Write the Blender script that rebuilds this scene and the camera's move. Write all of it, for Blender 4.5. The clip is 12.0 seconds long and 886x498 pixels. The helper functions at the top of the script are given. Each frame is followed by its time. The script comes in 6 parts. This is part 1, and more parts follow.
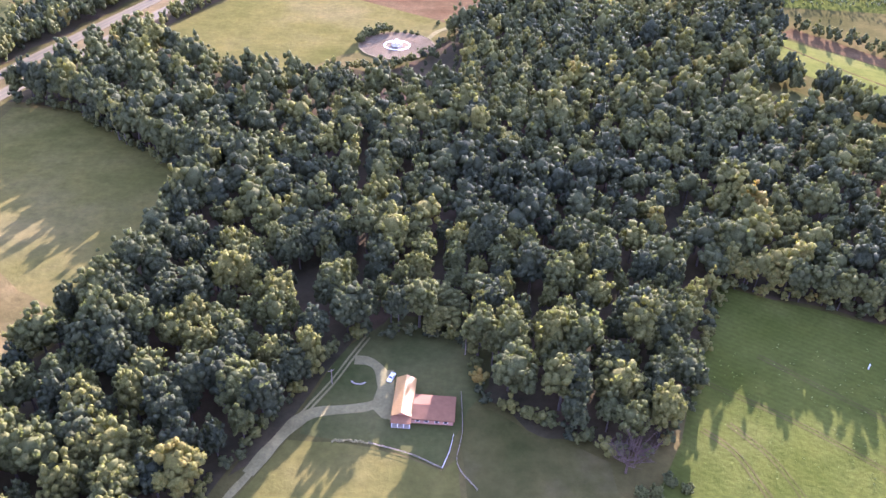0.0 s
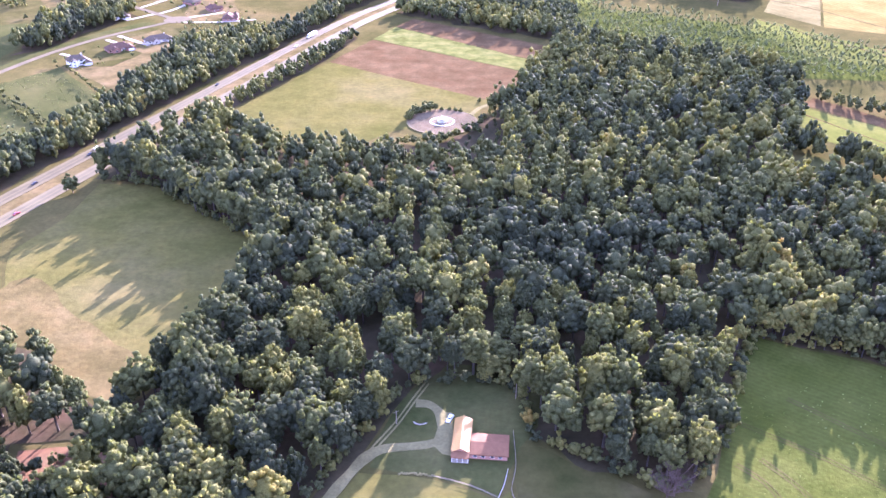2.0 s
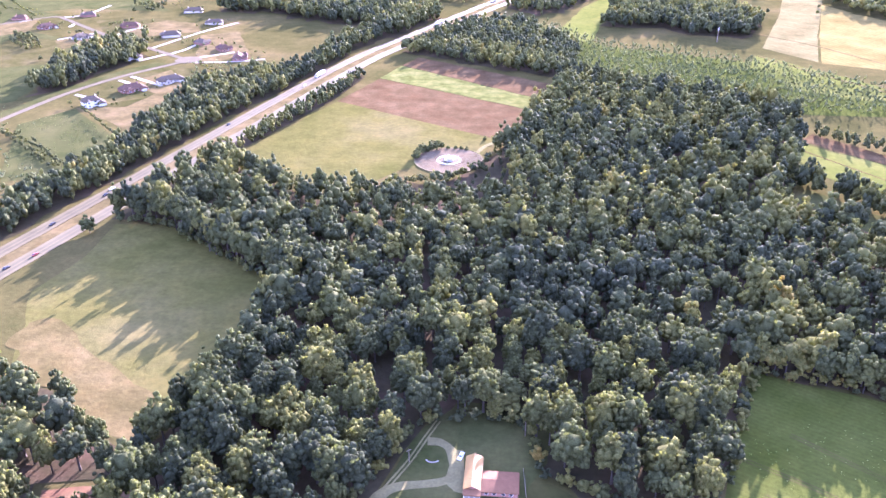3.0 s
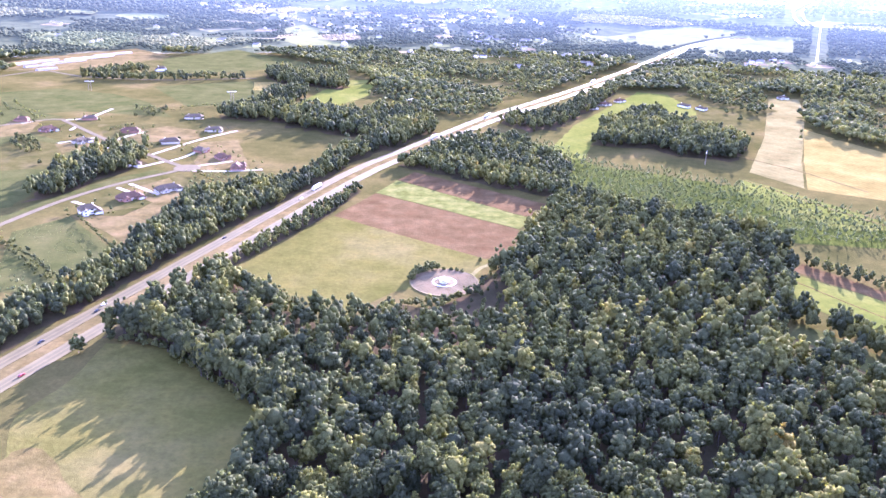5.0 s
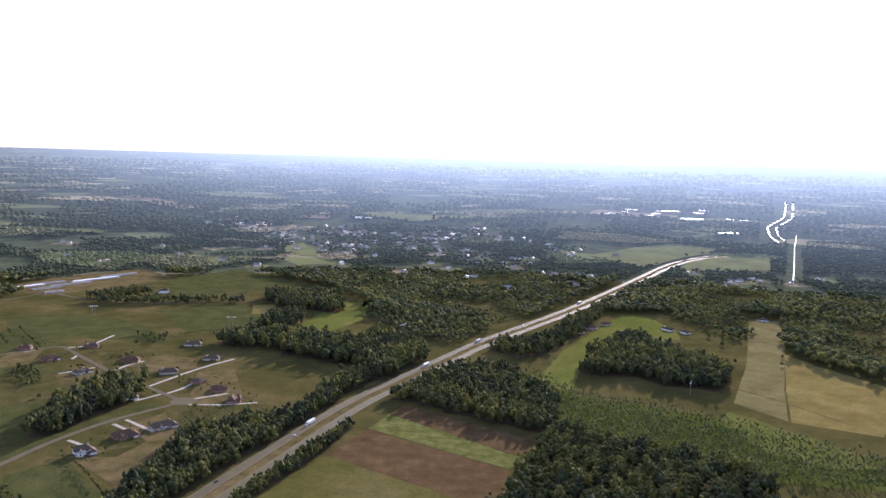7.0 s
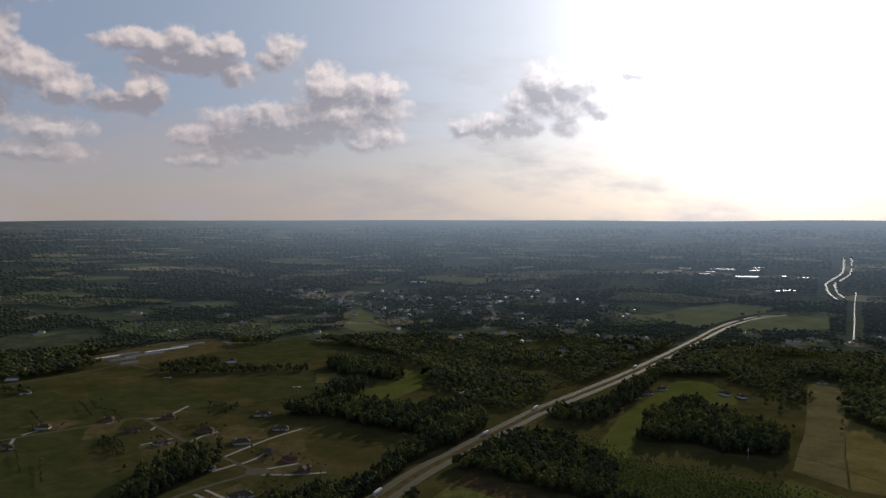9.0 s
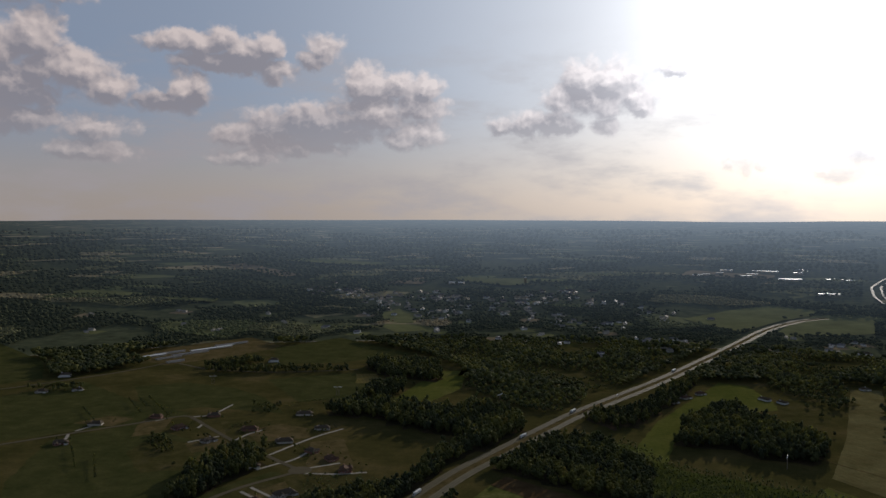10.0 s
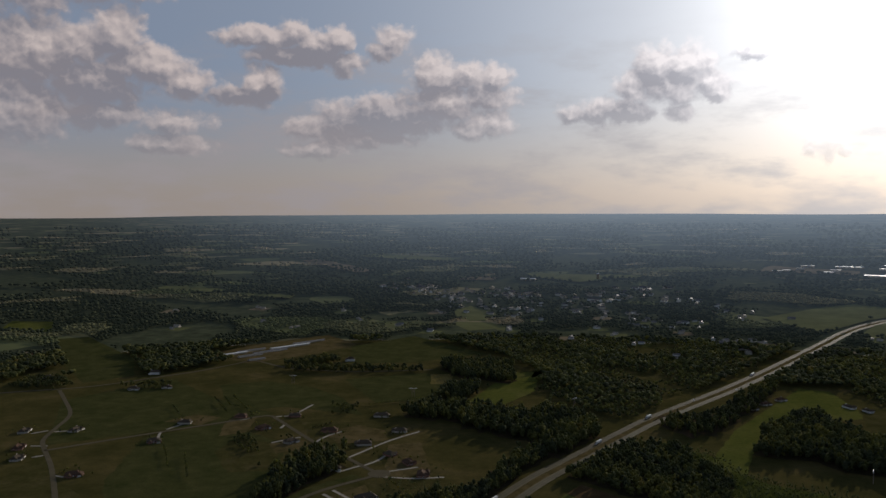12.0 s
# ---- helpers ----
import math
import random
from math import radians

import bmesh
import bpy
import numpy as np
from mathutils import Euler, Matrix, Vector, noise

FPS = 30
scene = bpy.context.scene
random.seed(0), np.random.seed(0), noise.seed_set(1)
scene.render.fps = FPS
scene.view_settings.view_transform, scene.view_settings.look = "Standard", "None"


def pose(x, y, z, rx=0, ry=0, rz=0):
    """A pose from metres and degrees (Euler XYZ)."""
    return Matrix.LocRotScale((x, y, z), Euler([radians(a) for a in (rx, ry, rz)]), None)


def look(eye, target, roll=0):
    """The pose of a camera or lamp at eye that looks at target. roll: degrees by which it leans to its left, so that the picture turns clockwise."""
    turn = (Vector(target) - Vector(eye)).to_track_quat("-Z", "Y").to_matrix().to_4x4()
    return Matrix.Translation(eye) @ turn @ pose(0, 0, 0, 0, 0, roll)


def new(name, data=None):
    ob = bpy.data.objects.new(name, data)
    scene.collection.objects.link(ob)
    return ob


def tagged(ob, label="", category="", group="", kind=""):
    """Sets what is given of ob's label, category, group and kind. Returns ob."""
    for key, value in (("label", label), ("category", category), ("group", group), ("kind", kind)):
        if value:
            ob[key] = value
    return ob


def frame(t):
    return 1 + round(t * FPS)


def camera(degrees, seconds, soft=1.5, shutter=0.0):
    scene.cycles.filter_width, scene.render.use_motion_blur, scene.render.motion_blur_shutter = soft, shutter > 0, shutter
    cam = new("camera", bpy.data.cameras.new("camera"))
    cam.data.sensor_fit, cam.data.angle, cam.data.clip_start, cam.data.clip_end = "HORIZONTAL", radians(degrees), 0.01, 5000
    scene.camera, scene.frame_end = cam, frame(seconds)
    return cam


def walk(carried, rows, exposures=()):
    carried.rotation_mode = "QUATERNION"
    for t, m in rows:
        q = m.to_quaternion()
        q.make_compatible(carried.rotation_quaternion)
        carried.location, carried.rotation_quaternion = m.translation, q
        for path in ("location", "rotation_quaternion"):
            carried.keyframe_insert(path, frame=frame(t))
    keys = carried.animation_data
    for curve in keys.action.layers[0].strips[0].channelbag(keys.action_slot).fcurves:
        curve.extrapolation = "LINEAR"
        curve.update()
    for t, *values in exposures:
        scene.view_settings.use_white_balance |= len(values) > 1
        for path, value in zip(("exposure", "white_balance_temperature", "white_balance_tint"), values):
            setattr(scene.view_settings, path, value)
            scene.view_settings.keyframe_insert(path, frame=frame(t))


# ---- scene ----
# Camera and flight
cam = camera(58.5, 12.0)


def way(x, y, z, yaw, pitch, roll):
    return pose(x, y, z, 90 + pitch, 0, yaw) @ pose(0, 0, 0, 0, 0, roll)


PATH = [
    (0.0, way(23.6, 69.1, 202.0, -1.67, -34.83, 2.39)),
    (0.5, way(21.6, 59.8, 205.0, -1.60, -33.42, 2.10)),
    (1.0, way(19.7, 50.6, 208.0, -0.81, -32.15, 1.53)),
    (1.5, way(17.9, 42.8, 211.6, 0.47, -30.93, 0.76)),
    (2.0, way(16.5, 36.6, 216.1, 1.49, -29.82, 0.05)),
    (2.5, way(15.3, 31.8, 221.1, 1.93, -28.79, -0.29)),
    (3.0, way(13.9, 29.7, 226.1, 1.78, -27.72, -0.40)),
    (5.0, way(6.2, 40.1, 244.8, 0.70, -20.89, 1.54)),
    (5.5, way(6.7, 40.9, 256.1, 0.69, -17.76, 1.60)),
    (6.0, way(8.4, 39.9, 270.6, 0.73, -14.49, 1.62)),
    (6.5, way(9.4, 32.5, 281.5, 0.66, -10.85, 1.67)),
    (7.0, way(8.6, 19.0, 290.0, 0.63, -6.47, 1.50)),
    (7.5, way(6.0, 3.5, 298.5, 1.12, -2.92, 1.32)),
    (9.5, way(3.0, -39.5, 320.2, 5.82, -2.32, -0.05)),
    (10.0, way(3.2, -47.7, 325.5, 7.19, -2.46, 0.16)),
    (10.5, way(1.8, -52.3, 331.3, 8.46, -2.68, 0.09)),
    (11.0, way(0.4, -55.8, 337.9, 9.68, -2.88, -0.08)),
    (11.5, way(-1.1, -58.7, 344.8, 10.91, -3.06, -0.22)),
    (12.0, way(-2.5, -61.9, 351.5, 12.22, -3.18, -0.26)),
]
LIGHT = [(0.0, 3.3, 5200, 50), (3.0, 3.64, 4970, 54), (5.0, 3.55, 4950, 52), (5.5, 3.28, 4990, 50), (6.5, 2.25, 5300, 39), (7.0, 1.4, 5500, 28), (7.5, 0.38, 5700, 18), (7.8, 0.05, 5850, 14), (9.3, -0.78, 5950, 12), (12.0, -1.02, 6000, 12)]
walk(cam, PATH, LIGHT)

# Sky, clouds and sun
SUN_AZ, SUN_EL = 20.0, 15.0
CLOUDS = {
    "corner": [(-35.8, 14.4, 5.0, 1.2), (-32.8, 14.7, 2.8, 0.8), (-40.4, 13.7, 4.1, 1.9)],
    "west": [(-34.5, 11.5, 2.1, 1.7), (-36.6, 10.5, 2.5, 1.3), (-32.3, 9.4, 3.0, 1.4), (-35.8, 7.9, 3.0, 1.7), (-30.2, 8.4, 2.1, 1.1), (-26.6, 7.6, 2.5, 0.8), (-25.1, 8.2, 1.5, 1.6), (-24.4, 8.7, 0.9, 1.2)],
    "haze_bank": [(-31.1, 5.8, 2.7, 1.0), (-35.5, 6.1, 3.7, 0.9), (-31.3, 4.2, 3.0, 0.8), (-39.5, 9.8, 3.7, 2.8), (-41.3, 6.3, 5.0, 2.4)],
    "middle": [(-26.2, 11.6, 2.2, 0.8), (-24.0, 11.5, 1.7, 1.0), (-22.7, 12.0, 1.3, 1.0), (-21.0, 11.1, 2.1, 1.2), (-19.5, 11.6, 1.2, 1.1), (-19.0, 9.9, 1.4, 0.8), (-22.7, 10.4, 3.7, 0.8), (-15.7, 11.6, 1.5, 1.0), (-16.4, 10.8, 1.2, 0.7)],
    "long": [(-21.4, 5.6, 1.9, 1.0), (-19.1, 6.0, 3.0, 1.5), (-15.9, 6.4, 4.4, 1.7), (-12.3, 7.4, 2.9, 1.5), (-12.6, 9.1, 1.9, 1.6), (-10.3, 9.1, 2.1, 1.1), (-8.6, 9.0, 1.3, 1.3), (-9.2, 7.6, 2.4, 0.9), (-8.7, 5.9, 1.8, 1.3), (-10.2, 5.4, 1.5, 0.8), (-17.6, 4.8, 4.1, 0.7), (-21.1, 4.0, 2.5, 0.6)],
    "bright": [(-2.7, 6.3, 1.6, 0.7), (-1.1, 6.5, 1.8, 1.0), (0.8, 6.5, 2.4, 1.0), (1.1, 8.0, 1.2, 1.4), (3.0, 9.5, 1.9, 1.5), (5.0, 9.6, 2.1, 1.4), (3.9, 8.2, 2.9, 1.6), (6.2, 8.3, 1.5, 1.1), (4.3, 6.3, 1.2, 0.8), (6.9, 7.6, 0.8, 0.9), (9.2, 9.9, 1.8, 0.5)],
    "east": [(12.7, 3.7, 0.6, 0.7), (13.6, 3.6, 0.8, 0.8), (14.7, 3.3, 0.6, 0.4), (19.8, 3.4, 1.2, 1.3), (20.6, 4.4, 1.1, 1.1), (18.6, 2.9, 1.0, 0.5)],
}

# the thick grey undersides
HEAVY = [(-16.3, 6.1, 5.3, 1.6), (-22.7, 10.2, 4.5, 0.9), (-26.8, 7.6, 3.3, 0.7), (-35.8, 7.5, 4.1, 1.8), (0.3, 6.2, 3.7, 0.7)]


class Nodes:
    """Short names for building a node tree."""

    def __init__(self, tree):
        self.tree = tree
        tree.nodes.clear()

    def node(self, kind, ins=(), operation="", clamp=False, blend="", attribute=""):
        n = self.tree.nodes.new(kind)
        if operation:
            n.operation = operation
        if clamp:
            n.use_clamp = True
        if blend:
            n.data_type, n.blend_type = "RGBA", blend
        if attribute:
            n.attribute_name = attribute
        for key, value in dict(ins).items():
            self.put(n, key, value)
        return n

    def put(self, n, key, value):
        sock = n.inputs[key]
        if isinstance(value, bpy.types.NodeSocket):
            self.tree.links.new(value, sock)
        else:
            sock.default_value = value

    def math(self, op, a, b=0.0, c=0.0, clamp=False):
        n = self.node("ShaderNodeMath", operation=op, clamp=clamp)
        for i, v in enumerate((a, b, c)):
            self.put(n, i, v)
        return n.outputs[0]

    def vec(self, op, a, b=(0, 0, 0), out=0):
        n = self.node("ShaderNodeVectorMath", operation=op)
        self.put(n, 0, a)
        self.put(n, 1, b)
        return n.outputs[out]

    def noise(self, vector, scale, detail=4.0, rough=0.55, out="Fac"):
        return self.node("ShaderNodeTexNoise", {"Vector": vector, "Scale": scale, "Detail": detail, "Roughness": rough}).outputs[out]

    def span(self, v, a, b, lo=0.0, hi=1.0, smooth=True):
        n = self.node("ShaderNodeMapRange", {"Value": v, "From Min": a, "From Max": b, "To Min": lo, "To Max": hi})
        n.interpolation_type = "SMOOTHSTEP" if smooth else "LINEAR"
        return n.outputs[0]

    def mix(self, f, a, b, mode="MIX"):
        n = self.node("ShaderNodeMix", blend=mode)
        self.put(n, 0, f)
        for i, v in ((6, a), (7, b)):
            self.put(n, i, v if isinstance(v, bpy.types.NodeSocket) or len(v) == 4 else (*v, 1))
        return n.outputs[2]

    def ramp(self, f, stops):
        n = self.node("ShaderNodeValToRGB", {"Fac": f})
        while len(n.color_ramp.elements) < len(stops):
            n.color_ramp.elements.new(0.5)
        for e, (at, colour) in zip(n.color_ramp.elements, stops):
            e.position, e.color = at, (*colour, 1)
        return n.outputs[0]


def make_world():
    world = bpy.data.worlds.new("sky")
    world.use_nodes = True
    k = Nodes(world.node_tree)
    sky = k.node("ShaderNodeTexSky")
    sky.sky_type, sky.sun_disc = "NISHITA", False
    sky.sun_elevation, sky.sun_rotation = radians(SUN_EL), radians(SUN_AZ)
    sky.altitude, sky.air_density, sky.dust_density, sky.ozone_density = 300, 1.0, 2.5, 1.0
    ray = k.node("ShaderNodeTexCoord").outputs["Generated"]
    xyz = k.node("ShaderNodeSeparateXYZ", {0: ray})
    az = k.math("DEGREES", k.math("ARCTAN2", xyz.outputs[0], xyz.outputs[1]))
    el = k.math("DEGREES", k.math("ARCSINE", xyz.outputs[2]))
    flat = k.node("ShaderNodeCombineXYZ", {0: az, 1: k.math("MULTIPLY", el, 1.1)}).outputs[0]
    at = k.node("ShaderNodeCombineXYZ", {0: az, 1: el}).outputs[0]
    puff = k.noise(flat, 0.55, 6.0, 0.6, "Color")
    bent = k.vec("ADD", at, k.vec("MULTIPLY", k.vec("SUBTRACT", puff, (0.5, 0.5, 0.5)), (1.7, 1.5, 0)))

    def bodies(dx, dy, soft):
        """How deep inside the clouds a way into the sky lies, read a little beside it, towards the sun."""
        out = None
        for bank in CLOUDS.values():
            for x, y, rx, ry in bank:
                off = k.vec("MULTIPLY", k.vec("SUBTRACT", bent, (x - dx * min(rx, 2.0), y - dy * min(ry, 2.0), 0)), (1.0 / rx, 1.0 / ry, 0))
                one = k.math("SUBTRACT", 1.34, k.vec("LENGTH", off, out=1))
                out = one if out is None else k.math("SMOOTH_MAX", out, one, soft)
        return out

    def billow(vector):
        """Rounded heads of three sizes, as heaped cloud has."""
        v = k.node("ShaderNodeTexVoronoi", {"Vector": vector, "Scale": 0.62, "Detail": 2.0, "Roughness": 0.5, "Lacunarity": 2.3})
        return k.math("SUBTRACT", 0.66, v.outputs["Distance"])

    heads = k.vec("ADD", flat, k.vec("MULTIPLY", k.vec("SUBTRACT", puff, (0.5, 0.5, 0.5)), (0.9, 0.9, 0)))
    here, there = billow(heads), billow(k.vec("ADD", heads, (0.22, 0.34, 0)))
    body = k.math("ADD", bodies(0, 0, 0.10), k.math("MULTIPLY", here, 0.55))
    lit = k.math("ADD", bodies(0.25, 0.75, 0.14), k.math("MULTIPLY", there, 0.55))
    fine = k.noise(flat, 1.3, 5.0, 0.55)
    body = k.math("ADD", body, k.math("MULTIPLY", k.math("SUBTRACT", fine, 0.5), 0.24))
    cover = k.math("MULTIPLY", k.span(body, 0.0, 0.56, 0.0, 0.95), k.span(el, 1.5, 8.5, 0.40, 1.0))
    slope = k.math("MULTIPLY", k.math("SUBTRACT", lit, body), 0.85)
    relief = k.math("SUBTRACT", there, here)
    shade = k.math("ADD", k.math("ADD", k.math("ADD", 0.52, k.span(body, 0.1, 1.0, 0.0, 0.32)), slope), k.math("MULTIPLY", relief, 0.4), clamp=True)
    thick = None
    for x, y, rx, ry in HEAVY:
        one = k.math("SUBTRACT", 1.3, k.vec("LENGTH", k.vec("MULTIPLY", k.vec("SUBTRACT", bent, (x, y, 0)), (1.0 / rx, 1.0 / ry, 0)), out=1))
        thick = one if thick is None else k.math("SMOOTH_MAX", thick, one, 0.2)
    shade = k.math("ADD", shade, k.span(thick, 0.0, 0.9, 0.0, 0.42), clamp=True)
    cover = k.math("MULTIPLY", cover, k.math("SUBTRACT", 1.0, k.math("MULTIPLY", shade, 0.16)))
    # how near the sun: the air and the clouds' rims are brightest there
    s = Vector((math.sin(radians(SUN_AZ)) * math.cos(radians(SUN_EL)), math.cos(radians(SUN_AZ)) * math.cos(radians(SUN_EL)), math.sin(radians(SUN_EL))))
    near = k.math("MAXIMUM", k.vec("DOT_PRODUCT", ray, tuple(s), out=1), 0.0)
    halo = k.math("POWER", near, 70.0)
    halo2 = k.math("POWER", near, 9.5)
    rim = k.mix(halo2, (1.36, 1.12, 0.98), (2.6, 2.4, 2.25))
    core = k.mix(halo2, (0.54, 0.475, 0.48), (0.84, 0.81, 0.86))
    cloud = k.mix(shade, rim, core)
    air = k.mix(1.0, sky.outputs[0], (0.15, 0.15, 0.15), "MULTIPLY")
    low = k.span(el, -1.0, 9.0, 1.0, 0.0)
    murk = k.mix(halo2, (0.78, 0.65, 0.545), (1.80, 1.66, 1.52))
    high = k.mix(halo2, (0.50, 0.59, 0.74), (1.90, 1.96, 2.0))
    air = k.mix(0.88, air, k.mix(low, high, murk))
    veil = k.math("MULTIPLY", k.span(k.noise(k.vec("MULTIPLY", at, (0.5, 1.6, 0)), 0.22, 5.0, 0.6), 0.42, 0.68), k.span(el, 15.0, 5.0, 0.0, 0.75))
    air = k.mix(veil, air, k.mix(halo2, (0.76, 0.67, 0.64), (1.35, 1.29, 1.23)))
    seen = k.mix(cover, air, cloud)
    glow = k.mix(halo, (0, 0, 0), (2.7, 2.65, 2.5))
    seen = k.mix(1.0, seen, glow, "ADD")
    deep = k.span(el, 15.0, 40.0)
    seen = k.mix(deep, seen, k.mix(1.0, seen, (0.48, 0.54, 0.66), "MULTIPLY"))
    back = k.node("ShaderNodeBackground", {"Color": seen, "Strength": 0.85})
    k.node("ShaderNodeOutputWorld", {"Surface": back.outputs[0]})
    scene.world = world


make_world()
sun = new("sun", bpy.data.lights.new("sun", "SUN"))
sun.data.energy, sun.data.angle, sun.data.color = 5.0, radians(0.6), (1.0, 0.89, 0.72)
d = Vector((math.sin(radians(SUN_AZ)) * math.cos(radians(SUN_EL)), math.cos(radians(SUN_AZ)) * math.cos(radians(SUN_EL)), math.sin(radians(SUN_EL))))
sun.matrix_world = look(d * 1000, (0, 0, 0))

# Materials
def material(name):
    m = bpy.data.materials.new(name)
    m.use_nodes = True
    return m, Nodes(m.node_tree)


def finish(k, colour, rough=0.8, bump=None, metal=0.0, spec=0.3, sheen=0.0, through_leaf=None, strength=0.5):
    ins = {"Base Color": colour if isinstance(colour, bpy.types.NodeSocket) else (*colour, 1), "Roughness": rough, "Metallic": metal,
           "Specular IOR Level": spec, "Sheen Weight": sheen, "Sheen Roughness": 0.5}
    if bump is not None:
        ins["Normal"] = k.node("ShaderNodeBump", {"Height": bump, "Strength": strength, "Distance": 1.0}).outputs[0]
    face = k.node("ShaderNodeBsdfPrincipled", ins).outputs[0]
    if through_leaf is not None:
        leaf = k.node("ShaderNodeBsdfTranslucent", {"Color": through_leaf}).outputs[0]
        mixed = k.node("ShaderNodeMixShader", {0: 0.42})
        k.put(mixed, 1, face)
        k.put(mixed, 2, leaf)
        face = mixed.outputs[0]
    k.node("ShaderNodeOutputMaterial", {"Surface": face})


def place(k):
    return k.node("ShaderNodeNewGeometry").outputs["Position"]


def foliage(name, dark, mid, light, odd):
    m, k = material(name)
    at = place(k)
    tint = k.node("ShaderNodeAttribute", attribute="tint").outputs["Fac"]
    isle = k.node("ShaderNodeNewGeometry").outputs["Random Per Island"]
    blend = k.math("ADD", k.math("MULTIPLY", tint, 0.62), k.math("ADD", k.math("MULTIPLY", isle, 0.10), k.math("MULTIPLY", k.noise(at, 0.02, 3.0), 0.3)))
    colour = k.ramp(blend, [(0.12, dark), (0.5, mid), (0.84, light), (0.94, odd)])
    fine = k.noise(at, 1.7, 5.0, 0.75)
    colour = k.mix(0.7, colour, k.ramp(fine, [(0.32, (0.38, 0.38, 0.38)), (0.66, (1.25, 1.25, 1.2))]), "MULTIPLY")
    finish(k, colour, 0.75, fine, spec=0.02, through_leaf=k.mix(1.0, colour, (1.05, 1.15, 0.55), "MULTIPLY"), strength=0.8)
    return m


def land(name, stops, scale=0.012, fine=0.35, rows=None, rough=0.95, sheen=0.0):
    """Soil or sward: patches, tufts and, where rows = (heading in degrees, spacing, depth), drill lines."""
    m, k = material(name)
    at = place(k)
    big = k.noise(at, scale, 6.0, 0.6)
    tuft = k.noise(at, fine, 6.0, 0.7)
    colour = k.ramp(big, stops)
    mid = k.noise(at, 0.07, 5.0, 0.65)
    colour = k.mix(0.4, colour, k.ramp(mid, [(0.32, (0.55, 0.62, 0.55)), (0.5, (0.95, 0.95, 0.9)), (0.7, (1.35, 1.2, 1.1))]), "MULTIPLY")
    colour = k.mix(0.5, colour, k.ramp(tuft, [(0.3, (0.45, 0.45, 0.42)), (0.68, (1.05, 1.04, 0.95))]), "MULTIPLY")
    high = tuft
    if rows:
        turn = k.node("ShaderNodeMapping", {"Vector": at, "Rotation": (0, 0, radians(rows[0]))}).outputs[0]
        wave = k.node("ShaderNodeTexWave", {"Vector": turn, "Scale": 0.314 / rows[1], "Distortion": 1.5, "Detail": 3.0, "Detail Scale": 1.0})
        colour = k.mix(rows[2], colour, k.ramp(wave.outputs["Fac"], [(0.2, (0.5, 0.5, 0.45)), (0.8, (1.1, 1.1, 1.05))]), "MULTIPLY")
    finish(k, colour, rough, high, spec=0.0, sheen=sheen, strength=0.35)
    return m


def plain(name, colour, rough=0.7, scale=0.6, vary=0.25, metal=0.0, spec=0.4, bump=0.15):
    m, k = material(name)
    at = place(k)
    v = k.noise(at, scale, 6.0, 0.65)
    w = k.noise(at, scale * 9, 3.0, 0.6)
    rnd = k.node("ShaderNodeObjectInfo").outputs["Random"]
    c = k.mix(vary, (*colour, 1), k.ramp(v, [(0.3, tuple(x * 0.45 for x in colour)), (0.7, tuple(min(1, x * 1.25) for x in colour))]))
    c = k.mix(0.15, c, k.ramp(rnd, [(0.0, tuple(x * 0.6 for x in colour)), (1.0, tuple(min(1, x * 1.3) for x in colour))]))
    finish(k, c, rough, w, metal, spec, strength=bump)
    return m


LEAF = foliage("summer_leaves", (0.066, 0.075, 0.044), (0.126, 0.132, 0.050), (0.220, 0.202, 0.058), (0.30, 0.21, 0.052))
SCRUB_LEAF = foliage("scrub_leaves", (0.130, 0.148, 0.070), (0.190, 0.200, 0.094), (0.250, 0.245, 0.120), (0.25, 0.22, 0.095))
BARK = plain("bark", (0.075, 0.058, 0.042), 0.9, 2.0, 0.5)
DEAD = plain("dead_twigs", (0.075, 0.046, 0.028), 0.9, 2.0, 0.5)
MEADOW = land("meadow", [(0.28, (0.043, 0.041, 0.013)), (0.45, (0.066, 0.058, 0.019)), (0.58, (0.089, 0.072, 0.025)), (0.72, (0.113, 0.085, 0.036))])
LAWN = land("mown_grass", [(0.3, (0.043, 0.048, 0.015)), (0.55, (0.066, 0.065, 0.022)), (0.75, (0.088, 0.079, 0.030))], 0.03)
HAY = land("hay_field", [(0.3, (0.063, 0.062, 0.015)), (0.5, (0.092, 0.081, 0.023)), (0.68, (0.114, 0.095, 0.035))], 0.010, 0.25)
DRY = land("dry_stubble", [(0.3, (0.128, 0.097, 0.031)), (0.5, (0.168, 0.131, 0.043)), (0.7, (0.212, 0.164, 0.058))], 0.02, 0.3, (-20, 7.0, 0.2))
STRAW = land("cut_straw", [(0.3, (0.111, 0.090, 0.036)), (0.5, (0.144, 0.121, 0.050)), (0.7, (0.181, 0.153, 0.067))], 0.02, 0.3, (-25, 9.0, 0.1))
SAND = land("sandy_soil", [(0.3, (0.079, 0.063, 0.022)), (0.5, (0.106, 0.081, 0.030)), (0.7, (0.135, 0.101, 0.041))], 0.05, 0.3)
SOIL = land("bare_soil", [(0.3, (0.071, 0.043, 0.020)), (0.5, (0.091, 0.058, 0.027)), (0.7, (0.117, 0.077, 0.037))], 0.05, 0.5)
CLAY = land("red_clay", [(0.3, (0.114, 0.057, 0.029)), (0.5, (0.154, 0.080, 0.042)), (0.7, (0.171, 0.114, 0.058))], 0.05, 0.3)
CROP = land("yellowing_crop", [(0.3, (0.074, 0.079, 0.020)), (0.5, (0.105, 0.106, 0.030)), (0.7, (0.136, 0.127, 0.044))], 0.06, 0.12)
